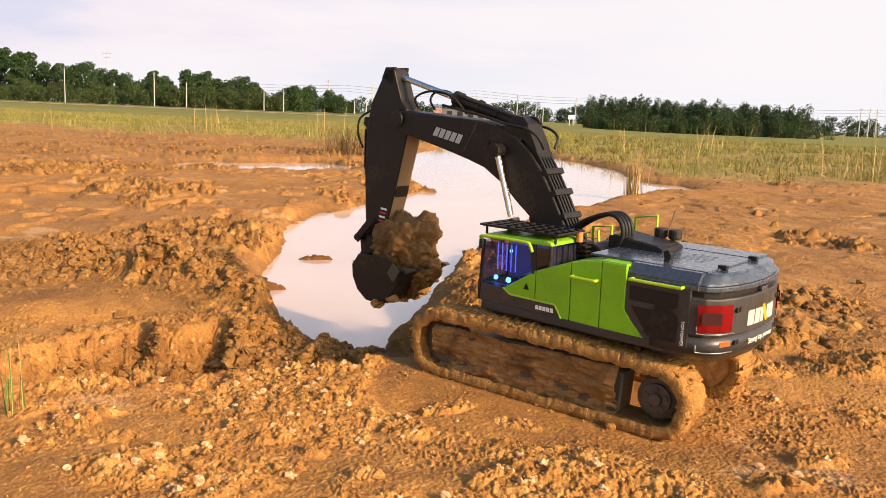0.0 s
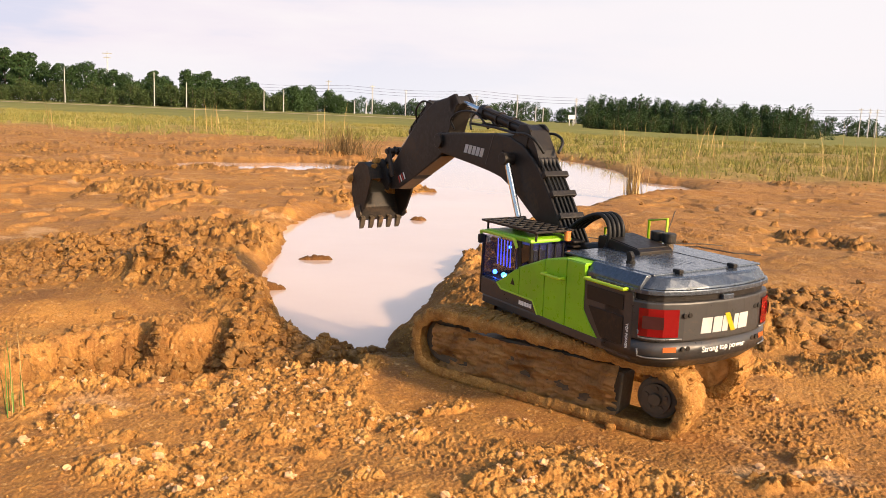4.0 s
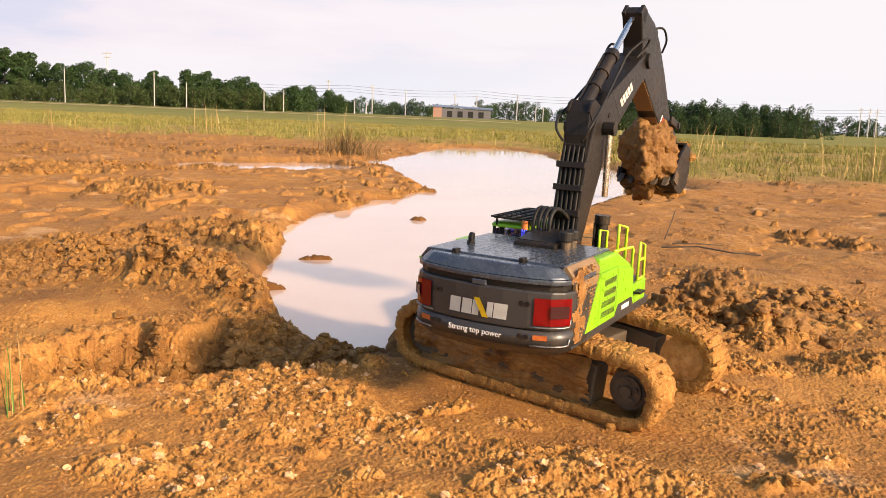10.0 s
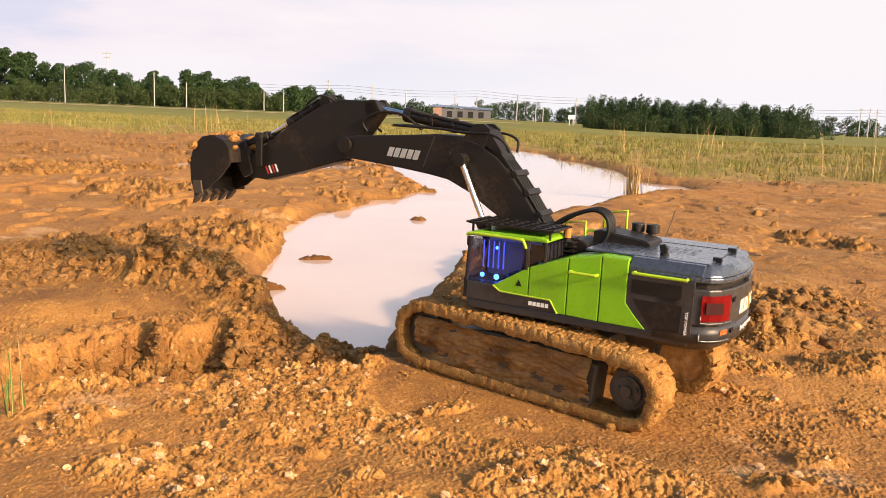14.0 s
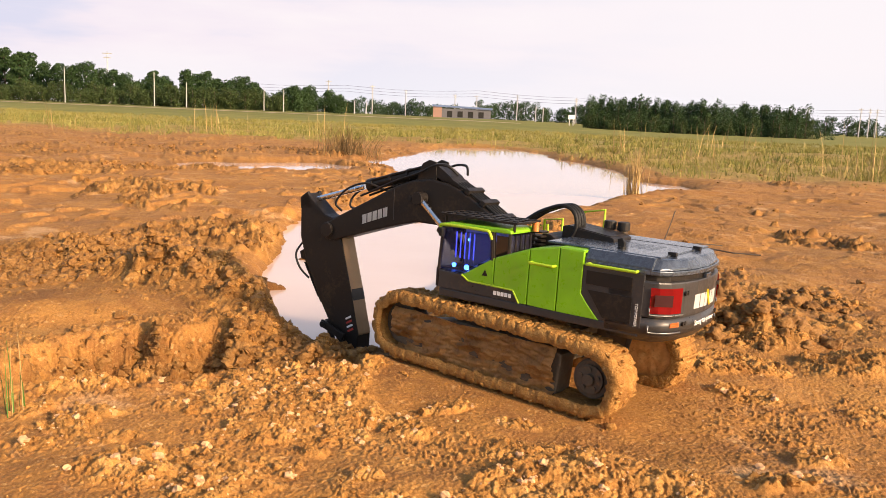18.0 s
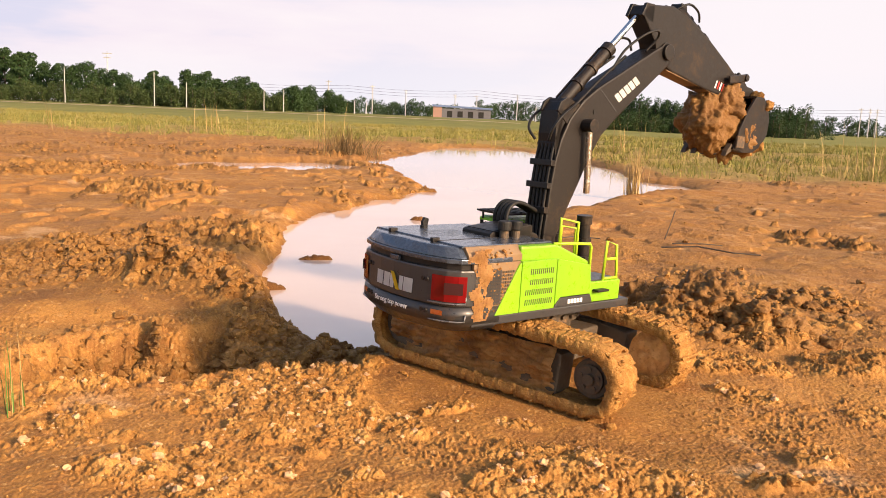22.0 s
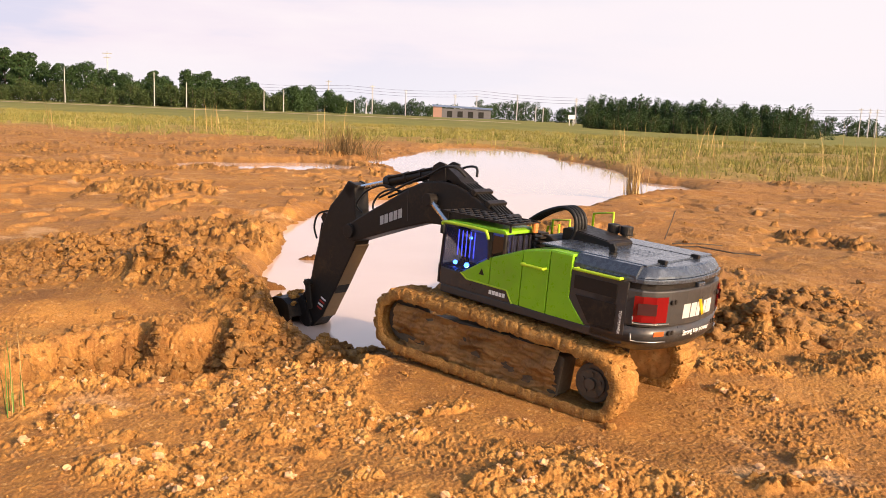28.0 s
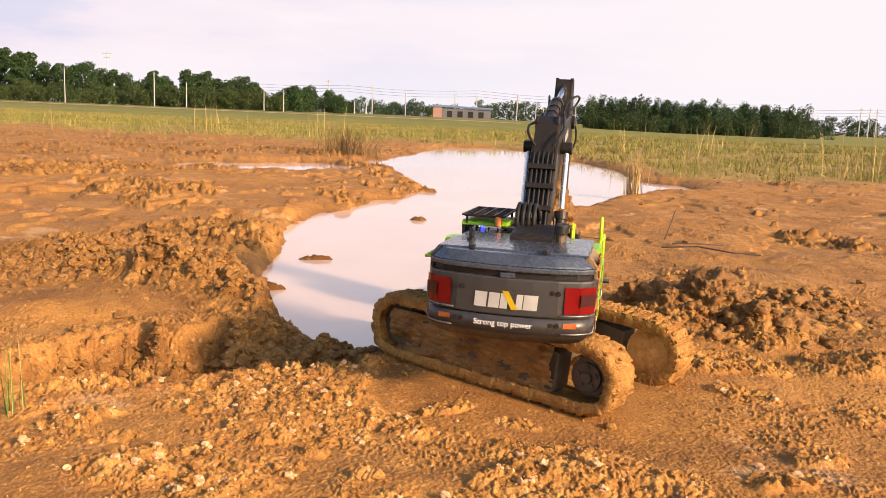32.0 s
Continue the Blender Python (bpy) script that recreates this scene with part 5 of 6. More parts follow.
load(7.25, 11.75, rest(0.37, 1.46, 0.022, 10), 4, 0.042, IN_A)
load(7.25, 12.15, rest(0.42, 1.38, 0.015, 60), 5, 0.040, IN_B)
load(7.35, 12.35, rest(0.36, 1.38, 0.015, 99), 6, 0.034, IN_C)
load(18.1, 23.0, rest(0.36, 1.50, 0.035, 10), 7, 0.042, DEEP @ IN_A)
load(18.1, 23.25, rest(0.42, 1.28, 0.02, 44), 8, 0.040, DEEP @ IN_B)
load(18.2, 23.15, rest(0.45, 1.22, 0.015, 70), 9, 0.036, DEEP @ IN_C)
load(30.3, 33, rest(0.4, 1.4), 10, 0.042, IN_A)
load(30.3, 33, rest(0.4, 1.4), 11, 0.040, IN_B)
load(30.4, 33, rest(0.4, 1.4), 12, 0.036, IN_C)


# ---- loose clods over the ground ----
def scatter(name, count, seed, rmin, rmax, area, mat, label, sub=1, where=rough_mask, power=4.0, jag=0.75, sunk=-0.15):
    rnd = np.random.RandomState(seed)
    base = []
    for k in range(8):
        b = lump(1.0, k + seed, 0.75, sub, jag, None, (0, 0, 0), jag * 0.5)
        b.verts.ensure_lookup_table()
        base.append((np.array([v.co[:] for v in b.verts]), np.array([[v.index for v in f.verts] for f in b.faces])))
        b.free()
    x0, x1, y0, y1 = area
    px, py = rnd.uniform(x0, x1, count * 3), rnd.uniform(y0, y1, count * 3)
    keep = rnd.uniform(0, 1, count * 3) < 0.02 + 0.98 * where(px, py)
    keep &= shore(px, py) > (0.02 if name != "bank_clods" else -0.03)
    keep &= (name == "fine_crumbs") | (bump(px, py, 0.145, 1.05, 0.22, 0.12, -38, 2.5) < 0.5)
    px, py = px[keep][:count], py[keep][:count]
    pz = lie(px, py)[0]
    verts, faces, at = [], [], 0
    for x, y, z in zip(px, py, pz):
        v, f = base[rnd.randint(8)]
        r = rmin + (rmax - rmin) * rnd.uniform() ** power
        g = rnd.uniform(0, 6.28)
        c, s = math.cos(g) * r, math.sin(g) * r
        w = np.stack([v[:, 0] * c - v[:, 1] * s + x, v[:, 0] * s + v[:, 1] * c + y, v[:, 2] * r + z - r * sunk], 1)
        verts.append(w)
        faces.append(f + at)
        at += len(v)
    ob = sheet(name, np.concatenate(verts).tolist(), np.concatenate(faces).tolist(), mat, smooth_faces=sub > 2)
    return tagged(ob, label, "soil clods", kind="stuff")


scatter("soil_clods", 1700, 3, 0.0012, 0.0070, (-0.75, 0.85, 0.55, 1.9), M_SOIL, "loose crumbs and clods of orange soil", 2)
scatter("turned_clods", 1100, 13, 0.0012, 0.0055, (-0.85, -0.12, 1.02, 1.78), M_SOIL, "small lumps of freshly turned soil", 2, lambda x, y: np.clip(1.3 * np.max([bump(x, y, cx, cy, rx * 1.05, ry, turn, 1.5) for cx, cy, rx, ry, turn, h in MOUND], 0) + 0.8 * smooth(0.05, 0.3, pit_mask(x, y)), 0, 1), 2.4)
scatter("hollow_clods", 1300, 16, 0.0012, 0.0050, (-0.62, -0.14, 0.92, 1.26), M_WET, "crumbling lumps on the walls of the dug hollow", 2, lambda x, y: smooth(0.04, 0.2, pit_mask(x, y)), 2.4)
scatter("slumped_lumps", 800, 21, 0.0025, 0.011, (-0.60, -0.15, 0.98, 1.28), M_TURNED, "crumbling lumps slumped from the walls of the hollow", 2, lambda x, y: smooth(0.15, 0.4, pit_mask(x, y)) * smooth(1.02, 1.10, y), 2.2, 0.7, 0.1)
scatter("bank_lumps", 1100, 22, 0.0025, 0.013, (-0.80, -0.25, 1.32, 1.75), M_TURNED, "crumbling lumps heaped on the bank", 2, lambda x, y: np.max([bump(x, y, cx, cy, rx * 0.95, ry * 0.9, turn, 2) for cx, cy, rx, ry, turn, h in MOUND], 0), 2.2, 0.7, 0.1)
scatter("dark_lumps", 600, 23, 0.003, 0.012, (-1.05, -0.62, 1.43, 1.68), M_WET, "dark damp lumps left from digging", 2, lambda x, y: bump(x, y, -0.84, 1.55, 0.22, 0.09, 8, 2), 2.2, 0.7, 0.1)
scatter("spoil_lumps", 450, 24, 0.004, 0.017, (0.34, 0.78, 1.20, 1.58), M_WET, "damp lumps on the spoil heap", 3, lambda x, y: np.clip(bump(x, y, 0.46, 1.36, 0.08, 0.07, 0, 2) + bump(x, y, 0.56, 1.28, 0.08, 0.03, -20, 2) + 0.6 * bump(x, y, 0.68, 1.51, 0.10, 0.03, 0, 2), 0, 1), 2.0, 0.7, 0.1)
scatter("heaped_clods", 500, 14, 0.002, 0.010, (0.28, 0.75, 1.18, 1.60), M_WET, "dark clods on the spoil heap", 3, lambda x, y: bump(x, y, 0.47, 1.35, 0.11, 0.10, 0, 1.5) + 0.7 * bump(x, y, 0.68, 1.54, 0.07, 0.03), 2.0)
scatter("bank_clods", 800, 15, 0.002, 0.009, (-0.34, -0.04, 1.12, 1.36), M_WET, "dark wet clods on the bank of the puddle", 2, lambda x, y: bump(x, y, -0.23, 1.20, 0.09, 0.06, 10, 2) + bump(x, y, -0.09, 1.15, 0.05, 0.02, 0, 2), 2.0)
scatter("fine_crumbs", 16000, 9, 0.0007, 0.0024, (-0.65, 0.7, 0.55, 1.25), M_SOIL, "fine crumbs of golden soil strewn on the sand", 1, lambda x, y: 0.05 + 0.95 * rough_mask(x, y))
scatter("pale_clods", 650, 4, 0.0010, 0.0050, (-0.6, 0.5, 0.55, 1.05), M_ROCK, "small dry pale clods", 2)
scatter("far_clods", 5000, 5, 0.003, 0.016, (-3.5, 3.5, 1.7, 7), M_TURNED, "scattered lumps of soil", 2)


# ---- grass ----
def grass(name, px, py, hmin, hmax, wid, mat, label, seed, lean=0.35, tall=1.0):
    rnd = np.random.RandomState(seed)
    n = len(px)
    pz = lie(px, py)[0]
    h = rnd.uniform(hmin, hmax, n) * tall
    g = rnd.uniform(0, 6.28, n)
    ln = rnd.uniform(0, lean, n) * h
    la = rnd.uniform(0, 6.28, n)
    w = wid * rnd.uniform(0.6, 1.4, n) * np.clip(py / 10, 0.55, 1.3)
    dx, dy = np.cos(g) * w, np.sin(g) * w
    lx, ly = np.cos(la) * ln, np.sin(la) * ln
    v = np.stack([np.stack([px - dx, py - dy, pz - 0.01], 1), np.stack([px + dx, py + dy, pz - 0.01], 1),
                  np.stack([px + dx * 0.7 + lx * 0.35, py + dy * 0.7 + ly * 0.35, pz + h * 0.6], 1), np.stack([px - dx * 0.7 + lx * 0.35, py - dy * 0.7 + ly * 0.35, pz + h * 0.6], 1),
                  np.stack([px + lx, py + ly, pz + h], 1)], 1).reshape(-1, 3)
    i = np.arange(n)[:, None] * 5
    f = [tuple(q) for q in (i + np.array([[0, 1, 2, 3]])).tolist()] + [tuple(q) for q in (i + np.array([[3, 2, 4]])).tolist()]
    return tagged(sheet(name, v.tolist(), f, mat, smooth_faces=False), label, "grass", kind="stuff")


def meadow(x0, x1, y0, y1, count, seed, clump):
    """Points that follow the turf, thicker in clumps."""
    rnd = np.random.RandomState(seed)
    y = y0 + (y1 - y0) * rnd.uniform(0, 1, count) ** 1.6
    x = rnd.uniform(x0, x1, count) * (0.4 + 0.6 * y / y1)
    turf = lie(x, y)[2]
    want = turf * (0.25 + 1.1 * smooth(0.0, 0.5, fbm(x * clump, y * clump, 3, seed)))
    k = (rnd.uniform(0, 1, count) < want) & (shore(x, y) > 0.1)
    return x[k], y[k]


def tufts(name, cx, cy, blades, spread, hmin, hmax, wid, mat, label, seed, lean):
    """Blades fanning out of tuft after tuft."""
    rnd = np.random.RandomState(seed)
    k = rnd.uniform(0.35, 1.5, len(cx))
    cx, cy, k = np.repeat(cx, blades), np.repeat(cy, blades), np.repeat(k, blades)
    return grass(name, cx + rnd.normal(0, 1, len(cx)) * spread * k, cy + rnd.normal(0, 1, len(cx)) * spread * k, hmin, hmax, wid, mat, label, seed + 1, lean, k)


px, py = meadow(-15, 14, 4.6, 24, 14000, 1, 1.1)
tufts("meadow_grass", px, py, 16, 0.06, 0.025, 0.080, 0.0036, M_REED, "dry yellow-green meadow grass", 2, 2.2)
px, py = meadow(-15, 14, 4.6, 17, 3200, 3, 2.3)
tufts("sedge_tufts", px, py, 16, 0.055, 0.03, 0.105, 0.0034, M_SEDGE, "darker green sedge among the dry grass", 4, 1.2)
px, py = meadow(-13, 12, 5.0, 18, 600, 8, 1.7)
grass("pale_stems", px, py, 0.08, 0.22, 0.0026, M_STRAW, "pale dry stems standing in the grass", 14, 0.5)
# tall straws
rnd_ = np.random.RandomState(21)
sx, sy = [], []
for cx, cy, n, sp in ((3.05, 6.0, 12, 0.16), (3.35, 6.2, 10, 0.12), (2.0, 7.5, 6, 0.14), (2.5, 8.5, 8, 0.15), (3.98, 13.0, 12, 0.3), (4.5, 13.0, 10, 0.25), (-3.0, 11.2, 8, 0.2), (-4.6, 9.5, 8, 0.15), (-1.55, 9.8, 8, 0.1), (1.95, 9.3, 10, 0.1)):
    sx += list(rnd_.normal(cx, sp, n))
    sy += list(rnd_.normal(cy, sp, n))
grass("dry_stalks", np.array(sx), np.array(sy), 0.20, 0.46, 0.0045, M_STRAW, "tall dry straw-coloured stalks", 5, 0.3)
sx, sy = rnd_.normal(0.925, 0.022, 130), rnd_.normal(4.02, 0.03, 130)
grass("straw_tuft", sx, sy, 0.08, 0.27, 0.0030, M_STRAW, "dead straw tuft at the water's edge", 6, 0.30)
sx, sy = rnd_.normal(-0.80, 0.10, 260), rnd_.normal(6.6, 0.12, 260)
grass("brush_tuft", sx, sy, 0.08, 0.26, 0.0040, M_BRUSH, "tangle of brown dead brush between two pools", 16, 1.5)
sx, sy = rnd_.normal(-0.452, 0.006, 9), rnd_.normal(0.830, 0.006, 9)
grass("grass_sprig", sx, sy, 0.04, 0.09, 0.0016, M_SPRIG, "green grass sprig in the sand", 7, 0.25)
sx, sy = rnd_.normal(-0.449, 0.008, 3), rnd_.normal(0.836, 0.006, 3)
grass("thin_stalk", sx, sy, 0.08, 0.14, 0.0008, M_STRAW, "thin pale stalks beside the sprig", 17, 0.3)


def twig(pts, r):
    b = bmesh.new()
    bar([(x, y, height(x, y) + up) for x, y, up in pts], r, 6, b)
    tagged(part("twig", b, M_BARK), "thin dark dry twig on the sand", "twig", "twigs")


twig([(0.60, 2.22, 0.008), (0.69, 2.19, 0.012), (0.77, 2.14, 0.010), (0.84, 2.13, 0.006)], 0.0022)
twig([(0.64, 2.26, 0.006), (0.72, 2.24, 0.016), (0.78, 2.26, 0.010)], 0.0018)
twig([(0.645, 2.36, 0.004), (0.66, 2.37, 0.045), (0.675, 2.38, 0.09)], 0.0016)
twig([(0.30, 2.30, 0.008), (0.38, 2.33, 0.012), (0.45, 2.32, 0.006)], 0.0018)


# ---- trees ----
def leaf_cloud(cx, cy, cz, rx, ry, rz, count, size, rnd, verts, faces):
    d = rnd.normal(0, 1, (count, 3))
    d /= np.linalg.norm(d, axis=1)[:, None]
    d *= (rnd.uniform(0.2, 1.1, count) ** 0.6)[:, None]
    p = d * np.array([rx, ry, rz]) + np.array([cx, cy, cz])
    a = rnd.normal(0, 1, (count, 3))
    a /= np.linalg.norm(a, axis=1)[:, None]
    b = np.cross(a, rnd.normal(0, 1, (count, 3)))
    b /= np.linalg.norm(b, axis=1)[:, None] + 1e-9
    s = (size * rnd.uniform(0.5, 1.5, count))[:, None]
    v = np.stack([p - a * s, p + b * s * 0.6, p + a * s, p - b * s * 0.6], 1).reshape(-1, 3)
    i = len(verts) + np.arange(count)[:, None] * 4 + np.arange(4)[None, :]
    verts.extend(v.tolist())
    faces.extend(i.tolist())


def tree(name, x, y, h, spread, mat, seed, label, clumps=9, leaves=70, bare=0.25, group="", slim=False):
    rnd = np.random.RandomState(seed)
    z = height(x, y)
    t = tagged(new(name), label, "tree", group)
    t.location = (x, y, z)
    b = bmesh.new()
    bar([(0, 0, -0.1), (0.01 * h, 0, h * 0.3), (-0.01 * h, 0.01 * h, h * 0.6), (0.01 * h, 0, h * 0.85)], h * 0.018, 7, b)
    verts, faces = [], []
    for k in range(clumps):
        u = (k + 0.5) / clumps
        zz = h * (bare + (1 - bare) * u * 0.92)
        g = k * 2.4 + rnd.uniform(-0.4, 0.4)
        wide = spread * (math.sin(math.pi * min(max(0.12 + u * 0.85, 0), 1)) ** 0.6) * rnd.uniform(0.4, 0.8)
        if slim:
            wide *= 0.6
        bx, by = math.cos(g) * wide, math.sin(g) * wide
        bar([(0, 0, zz - h * 0.12), (bx * 0.5, by * 0.5, zz - h * 0.04), (bx, by, zz)], h * 0.006, 5, b)
        r = spread * rnd.uniform(0.32, 0.55)
        leaf_cloud(bx, by, zz, r, r, r * (0.75 if not slim else 1.5), leaves * 3, max(h * 0.022, spread * 0.065), rnd, verts, faces)
    part("trunk", b, M_BARK, t)
    cr = sheet("crown", verts, faces, mat, smooth_faces=False)
    cr.parent = t
    return t


def along(px, dist):
    """The ground point at dist metres north, in the direction of the bearing px (degrees east of north)."""
    return math.tan(radians(px)) * dist, dist


rnd_t = random.Random(4)
# west wood: bearing, height at 150 m
WEST = [(-28.9, 8.2), (-28.2, 9.0), (-27.4, 8.2), (-26.9, 8.7), (-26.1, 7.0), (-25.3, 6.8), (-24.5, 6.4), (-23.7, 7.0), (-22.9, 6.0), (-22.1, 6.3), (-21.4, 5.2), (-20.4, 4.2), (-19.7, 6.5), (-19.1, 5.2), (-18.7, 4.4), (-17.6, 6.6),
        (-17.0, 6.0), (-16.4, 6.5), (-15.7, 5.4), (-15.1, 4.8), (-14.4, 5.5), (-13.9, 5.8), (-13.3, 4.6), (-12.8, 3.6), (-10.7, 4.2), (-10.2, 3.6), (-9.6, 4.5), (-8.3, 4.0), (-7.6, 3.0), (-11.6, 3.0)]
for i, (g, h) in enumerate(WEST):
    x, y = along(g, 150 + rnd_t.uniform(-6, 8))
    tree("wood_tree", x, y, h * 1.05, rnd_t.uniform(1.7, 2.6), M_LEAF_DARK, 100 + i, "dark green broadleaf tree in a far wood", 17, 85, 0.10, "wood trees")
for i in range(44):
    x, y = along(-29 + i * 0.41 + rnd_t.uniform(-0.2, 0.2), 138 + rnd_t.uniform(-3, 3))
    tree("wood_bush", x, y, rnd_t.uniform(2.0, 3.6), rnd_t.uniform(1.4, 2.2), M_LEAF, 200 + i, "mid green bush at the edge of a far wood", 8, 50, 0.05, "wood bushes")
for i in range(84):
    g = -12 + i * 0.5 + rnd_t.uniform(-0.25, 0.25)
    x, y = along(g, 300 + rnd_t.uniform(-10, 10))
    tree("far_tree", x, y, rnd_t.uniform(3.2, 5.6) + (1.5 if g > 2 else 0), rnd_t.uniform(2.6, 4.2), M_LEAF_DARK, 300 + i, "far dark green tree on the horizon", 9, 40, 0.02, "far trees")
# east grove of slender trees
for i in range(64):
    g = 9.6 + 13.6 * (i / 63) + rnd_t.uniform(-0.15, 0.15)
    x, y = along(g, 72 + rnd_t.uniform(-3, 4))
    tree("grove_tree", x, y, rnd_t.uniform(2.2, 3.0), rnd_t.uniform(0.65, 0.9), M_LEAF_DARK, 400 + i, "slender dark green tree in a dense grove", 9, 60, 0.02, "grove trees", True)
for i in range(30):
    g = 9.6 + 14.8 * (i / 29) + rnd_t.uniform(-0.15, 0.15)
    x, y = along(g, 68 + rnd_t.uniform(-1, 1))
    tree("grove_bush", x, y, rnd_t.uniform(0.9, 1.7), rnd_t.uniform(0.6, 0.9), M_LEAF if i % 3 == 0 else M_LEAF_DARK, 500 + i, "low bush before a dense grove", 6, 50, 0.0, "grove bushes")


# ---- poles, wires, far sheds ----
def pole(g, dist, h, arms=False, mat=None):
    x, y = along(g, dist)
    z = height(x, y)
    p = tagged(new("utility_pole"), "pale concrete utility pole at the field's edge", "pole", "utility poles")
    p.location = (x, y, z)
    part("mast", rod((0, 0, -0.3), (0, 0, h), dist * 0.0007, 8, None, dist * 0.00045), mat or M_POLE, p)
    if arms:
        part("cross_arm", box(-h * 0.09, h * 0.09, -0.1, 0.1, h * 0.95, h * 0.965, 0), M_POLE, p)
        part("cross_arm", box(-h * 0.07, h * 0.07, -0.1, 0.1, h * 0.87, h * 0.885, 0), M_POLE, p)
    return p


for g, h in ((-24.9, 5.4), (-19.6, 5.2), (-17.6, 3.9), (-12.6, 3.4), (-11.3, 3.4)):
    pole(g, 130, h)
for g, h in ((-22.4, 16), (-8.3, 10), (-5.3, 9), (-3.0, 8), (-6.5, 4), (-5.7, 4), (0.4, 7.2), (1.9, 7.2), (4.7, 8), (6.0, 4.5), (6.5, 4.5), (8.7, 8), (23.4, 8.5), (26.4, 9), (26.9, 9), (27.3, 9)):
    pole(g, 260, h, True)
for k in range(3):
    b = bmesh.new()
    z0 = 8.2 - k * 0.9
    pts = []
    for i in range(61):
        x = -75 + i * 4.2
        zz = height(x, 262)
        pts.append((x, 262, zz + z0 + 0.5 - 0.8 * math.sin(math.pi * ((i % 10) / 10))))
    bar(pts, 0.04, 4, b)
    tagged(part("power_line", b, M_RUBBER), "sagging overhead power line", "cable")


def shed():
    x, y = along(1.2, 240)
    z = height(x, y)
    s = tagged(new("farm_shed"), "far shed with a blue roof and brick end", "building")
    s.location = (x, y, z)
    part("wall", box(-7, 7, -3, 3, 0, 2.6, 0.05), M_SHED, s)
    part("brick_wall", box(-9.5, -7, -3.1, 3, 0, 3.2, 0.05), M_BRICK, s)
    part("roof", prism([(-9.8, 3.0), (7.4, 2.6), (7.4, 3.1), (-9.8, 3.6)], -3.5, 3.5, 0.03), M_BLUEROOF, s)
    for k in range(4):
        part("opening", box(-5.5 + k * 3, -4 + k * 3, -3.08, -2.98, 0.2, 1.9, 0.01), M_RUBBER, s)


M_SHED = plain("shed_wall", (0.12, 0.12, 0.14), 0.8)
M_BRICK = plain("pink_brick", (0.32, 0.19, 0.15), 0.9)
M_BLUEROOF = plain("blue_roof", (0.12, 0.17, 0.30), 0.5)
shed()


def board(g, dist, w, h, up, name, label, cat):
    x, y = along(g, dist)
    z = height(x, y)
    s = tagged(new(name), label, cat)
    s.location = (x, y, z)
    part("panel", box(-w / 2, w / 2, -0.1, 0.1, up, up + h, 0.02), M_WHITE, s)
    part("post", rod((-w * 0.3, 0, -0.2), (-w * 0.3, 0, up + 0.05), 0.08, 8), M_POLE, s)
    part("post", rod((w * 0.3, 0, -0.2), (w * 0.3, 0, up + 0.05), 0.08, 8), M_POLE, s)


board(8.45, 120, 0.9, 0.6, 0.9, "sign_board", "small white sign on two posts in the field", "sign")


# ---- how the machine moves ----
# seconds, slew, boom, stick (degrees; boom and stick against the deck)
STATES = [
    (0, -4.8, 29.1, -73.0),
    (0.5, -10.5, 40.4, -62.3),
    (1, -50.6, 52.1, -62.8),
    (1.5, -88.6, 51.2, -40.3),
    (2, -98.1, 51.9, -19.0),
    (2.5, -89.6, 42.6, -16.5),
    (3, -87.3, 32.4, -5.1),
    (3.5, -60.9, 23.9, -28.8),
    (5.5, -4.3, -6.1, -61.3),
    (6, -5.0, -11.5, -84.6),
    (6.5, -4.3, -5.8, -87.4),
    (7, -3.7, -2.4, -88.9),
    (7.5, -3.5, -0.4, -94.5),
    (8, -2.8, 6.5, -98.5),
    (8.5, -37.3, 15.6, -95.4),
    (9, -49.1, 29.3, -103.9),
    (9.5, -81.5, 37.7, -50.2),
    (10, -81.6, 48.8, -32.2),
    (10.5, -78.8, 52.2, -14.0),
    (11, -79.0, 46.2, 1.0),
    (11.5, -78.5, 33.5, -2.6),
    (12, -78.9, 21.2, -15.6),
    (12.5, -78.6, 24.0, -11.3),
    (13, -72.7, 21.9, -9.0),
    (13.5, -31.4, 22.5, -21.2),
    (14, 8.2, 21.1, -14.2),
    (14.5, 9.3, 8.6, -25.0),
    (16.5, 7.8, -8.3, -92.0),
    (17, 7.5, -7.1, -95.6),
    (17.5, 8.1, -3.9, -101.4),
    (18, 3.6, -1.6, -106.1),
    (18.5, 1.9, 5.7, -100.3),
    (19, 2.0, 9.1, -94.5),
    (19.5, 1.7, 20.2, -86.5),
    (20, -21.2, 31.3, -77.2),
    (20.5, -60.7, 42.3, -36.2),
    (21, -95.0, 53.0, -23.9),
    (21.5, -116.0, 52.5, -10.5),
    (22, -100.6, 53.2, -9.9),
    (22.5, -91.8, 49.2, 2.1),
    (23, -91.6, 37.7, -4.6),
    (23.5, -91.7, 27.4, -7.9),
    (24, -91.7, 26.4, -9.4),
    (24.5, -70.8, 26.1, -13.9),
    (25, -26.3, 26.0, -15.2),
    (25.5, 1.7, 24.9, -25.2),
    (27.5, -3.2, 0.6, -41.1),
    (28, -3.8, -4.2, -60.5),
    (28.5, -4.0, -10.3, -85.9),
    (29, -3.9, -9.3, -99.3),
    (29.5, -3.4, -6.3, -103.6),
    (30, -3.1, -3.9, -105.5),
    (30.5, -3.0, 3.8, -102.6),
    (31, -2.9, 9.3, -98.0),
    (31.5, -22.9, 20.4, -91.0),
    (32, -62.9, 30.8, -77.6),
]
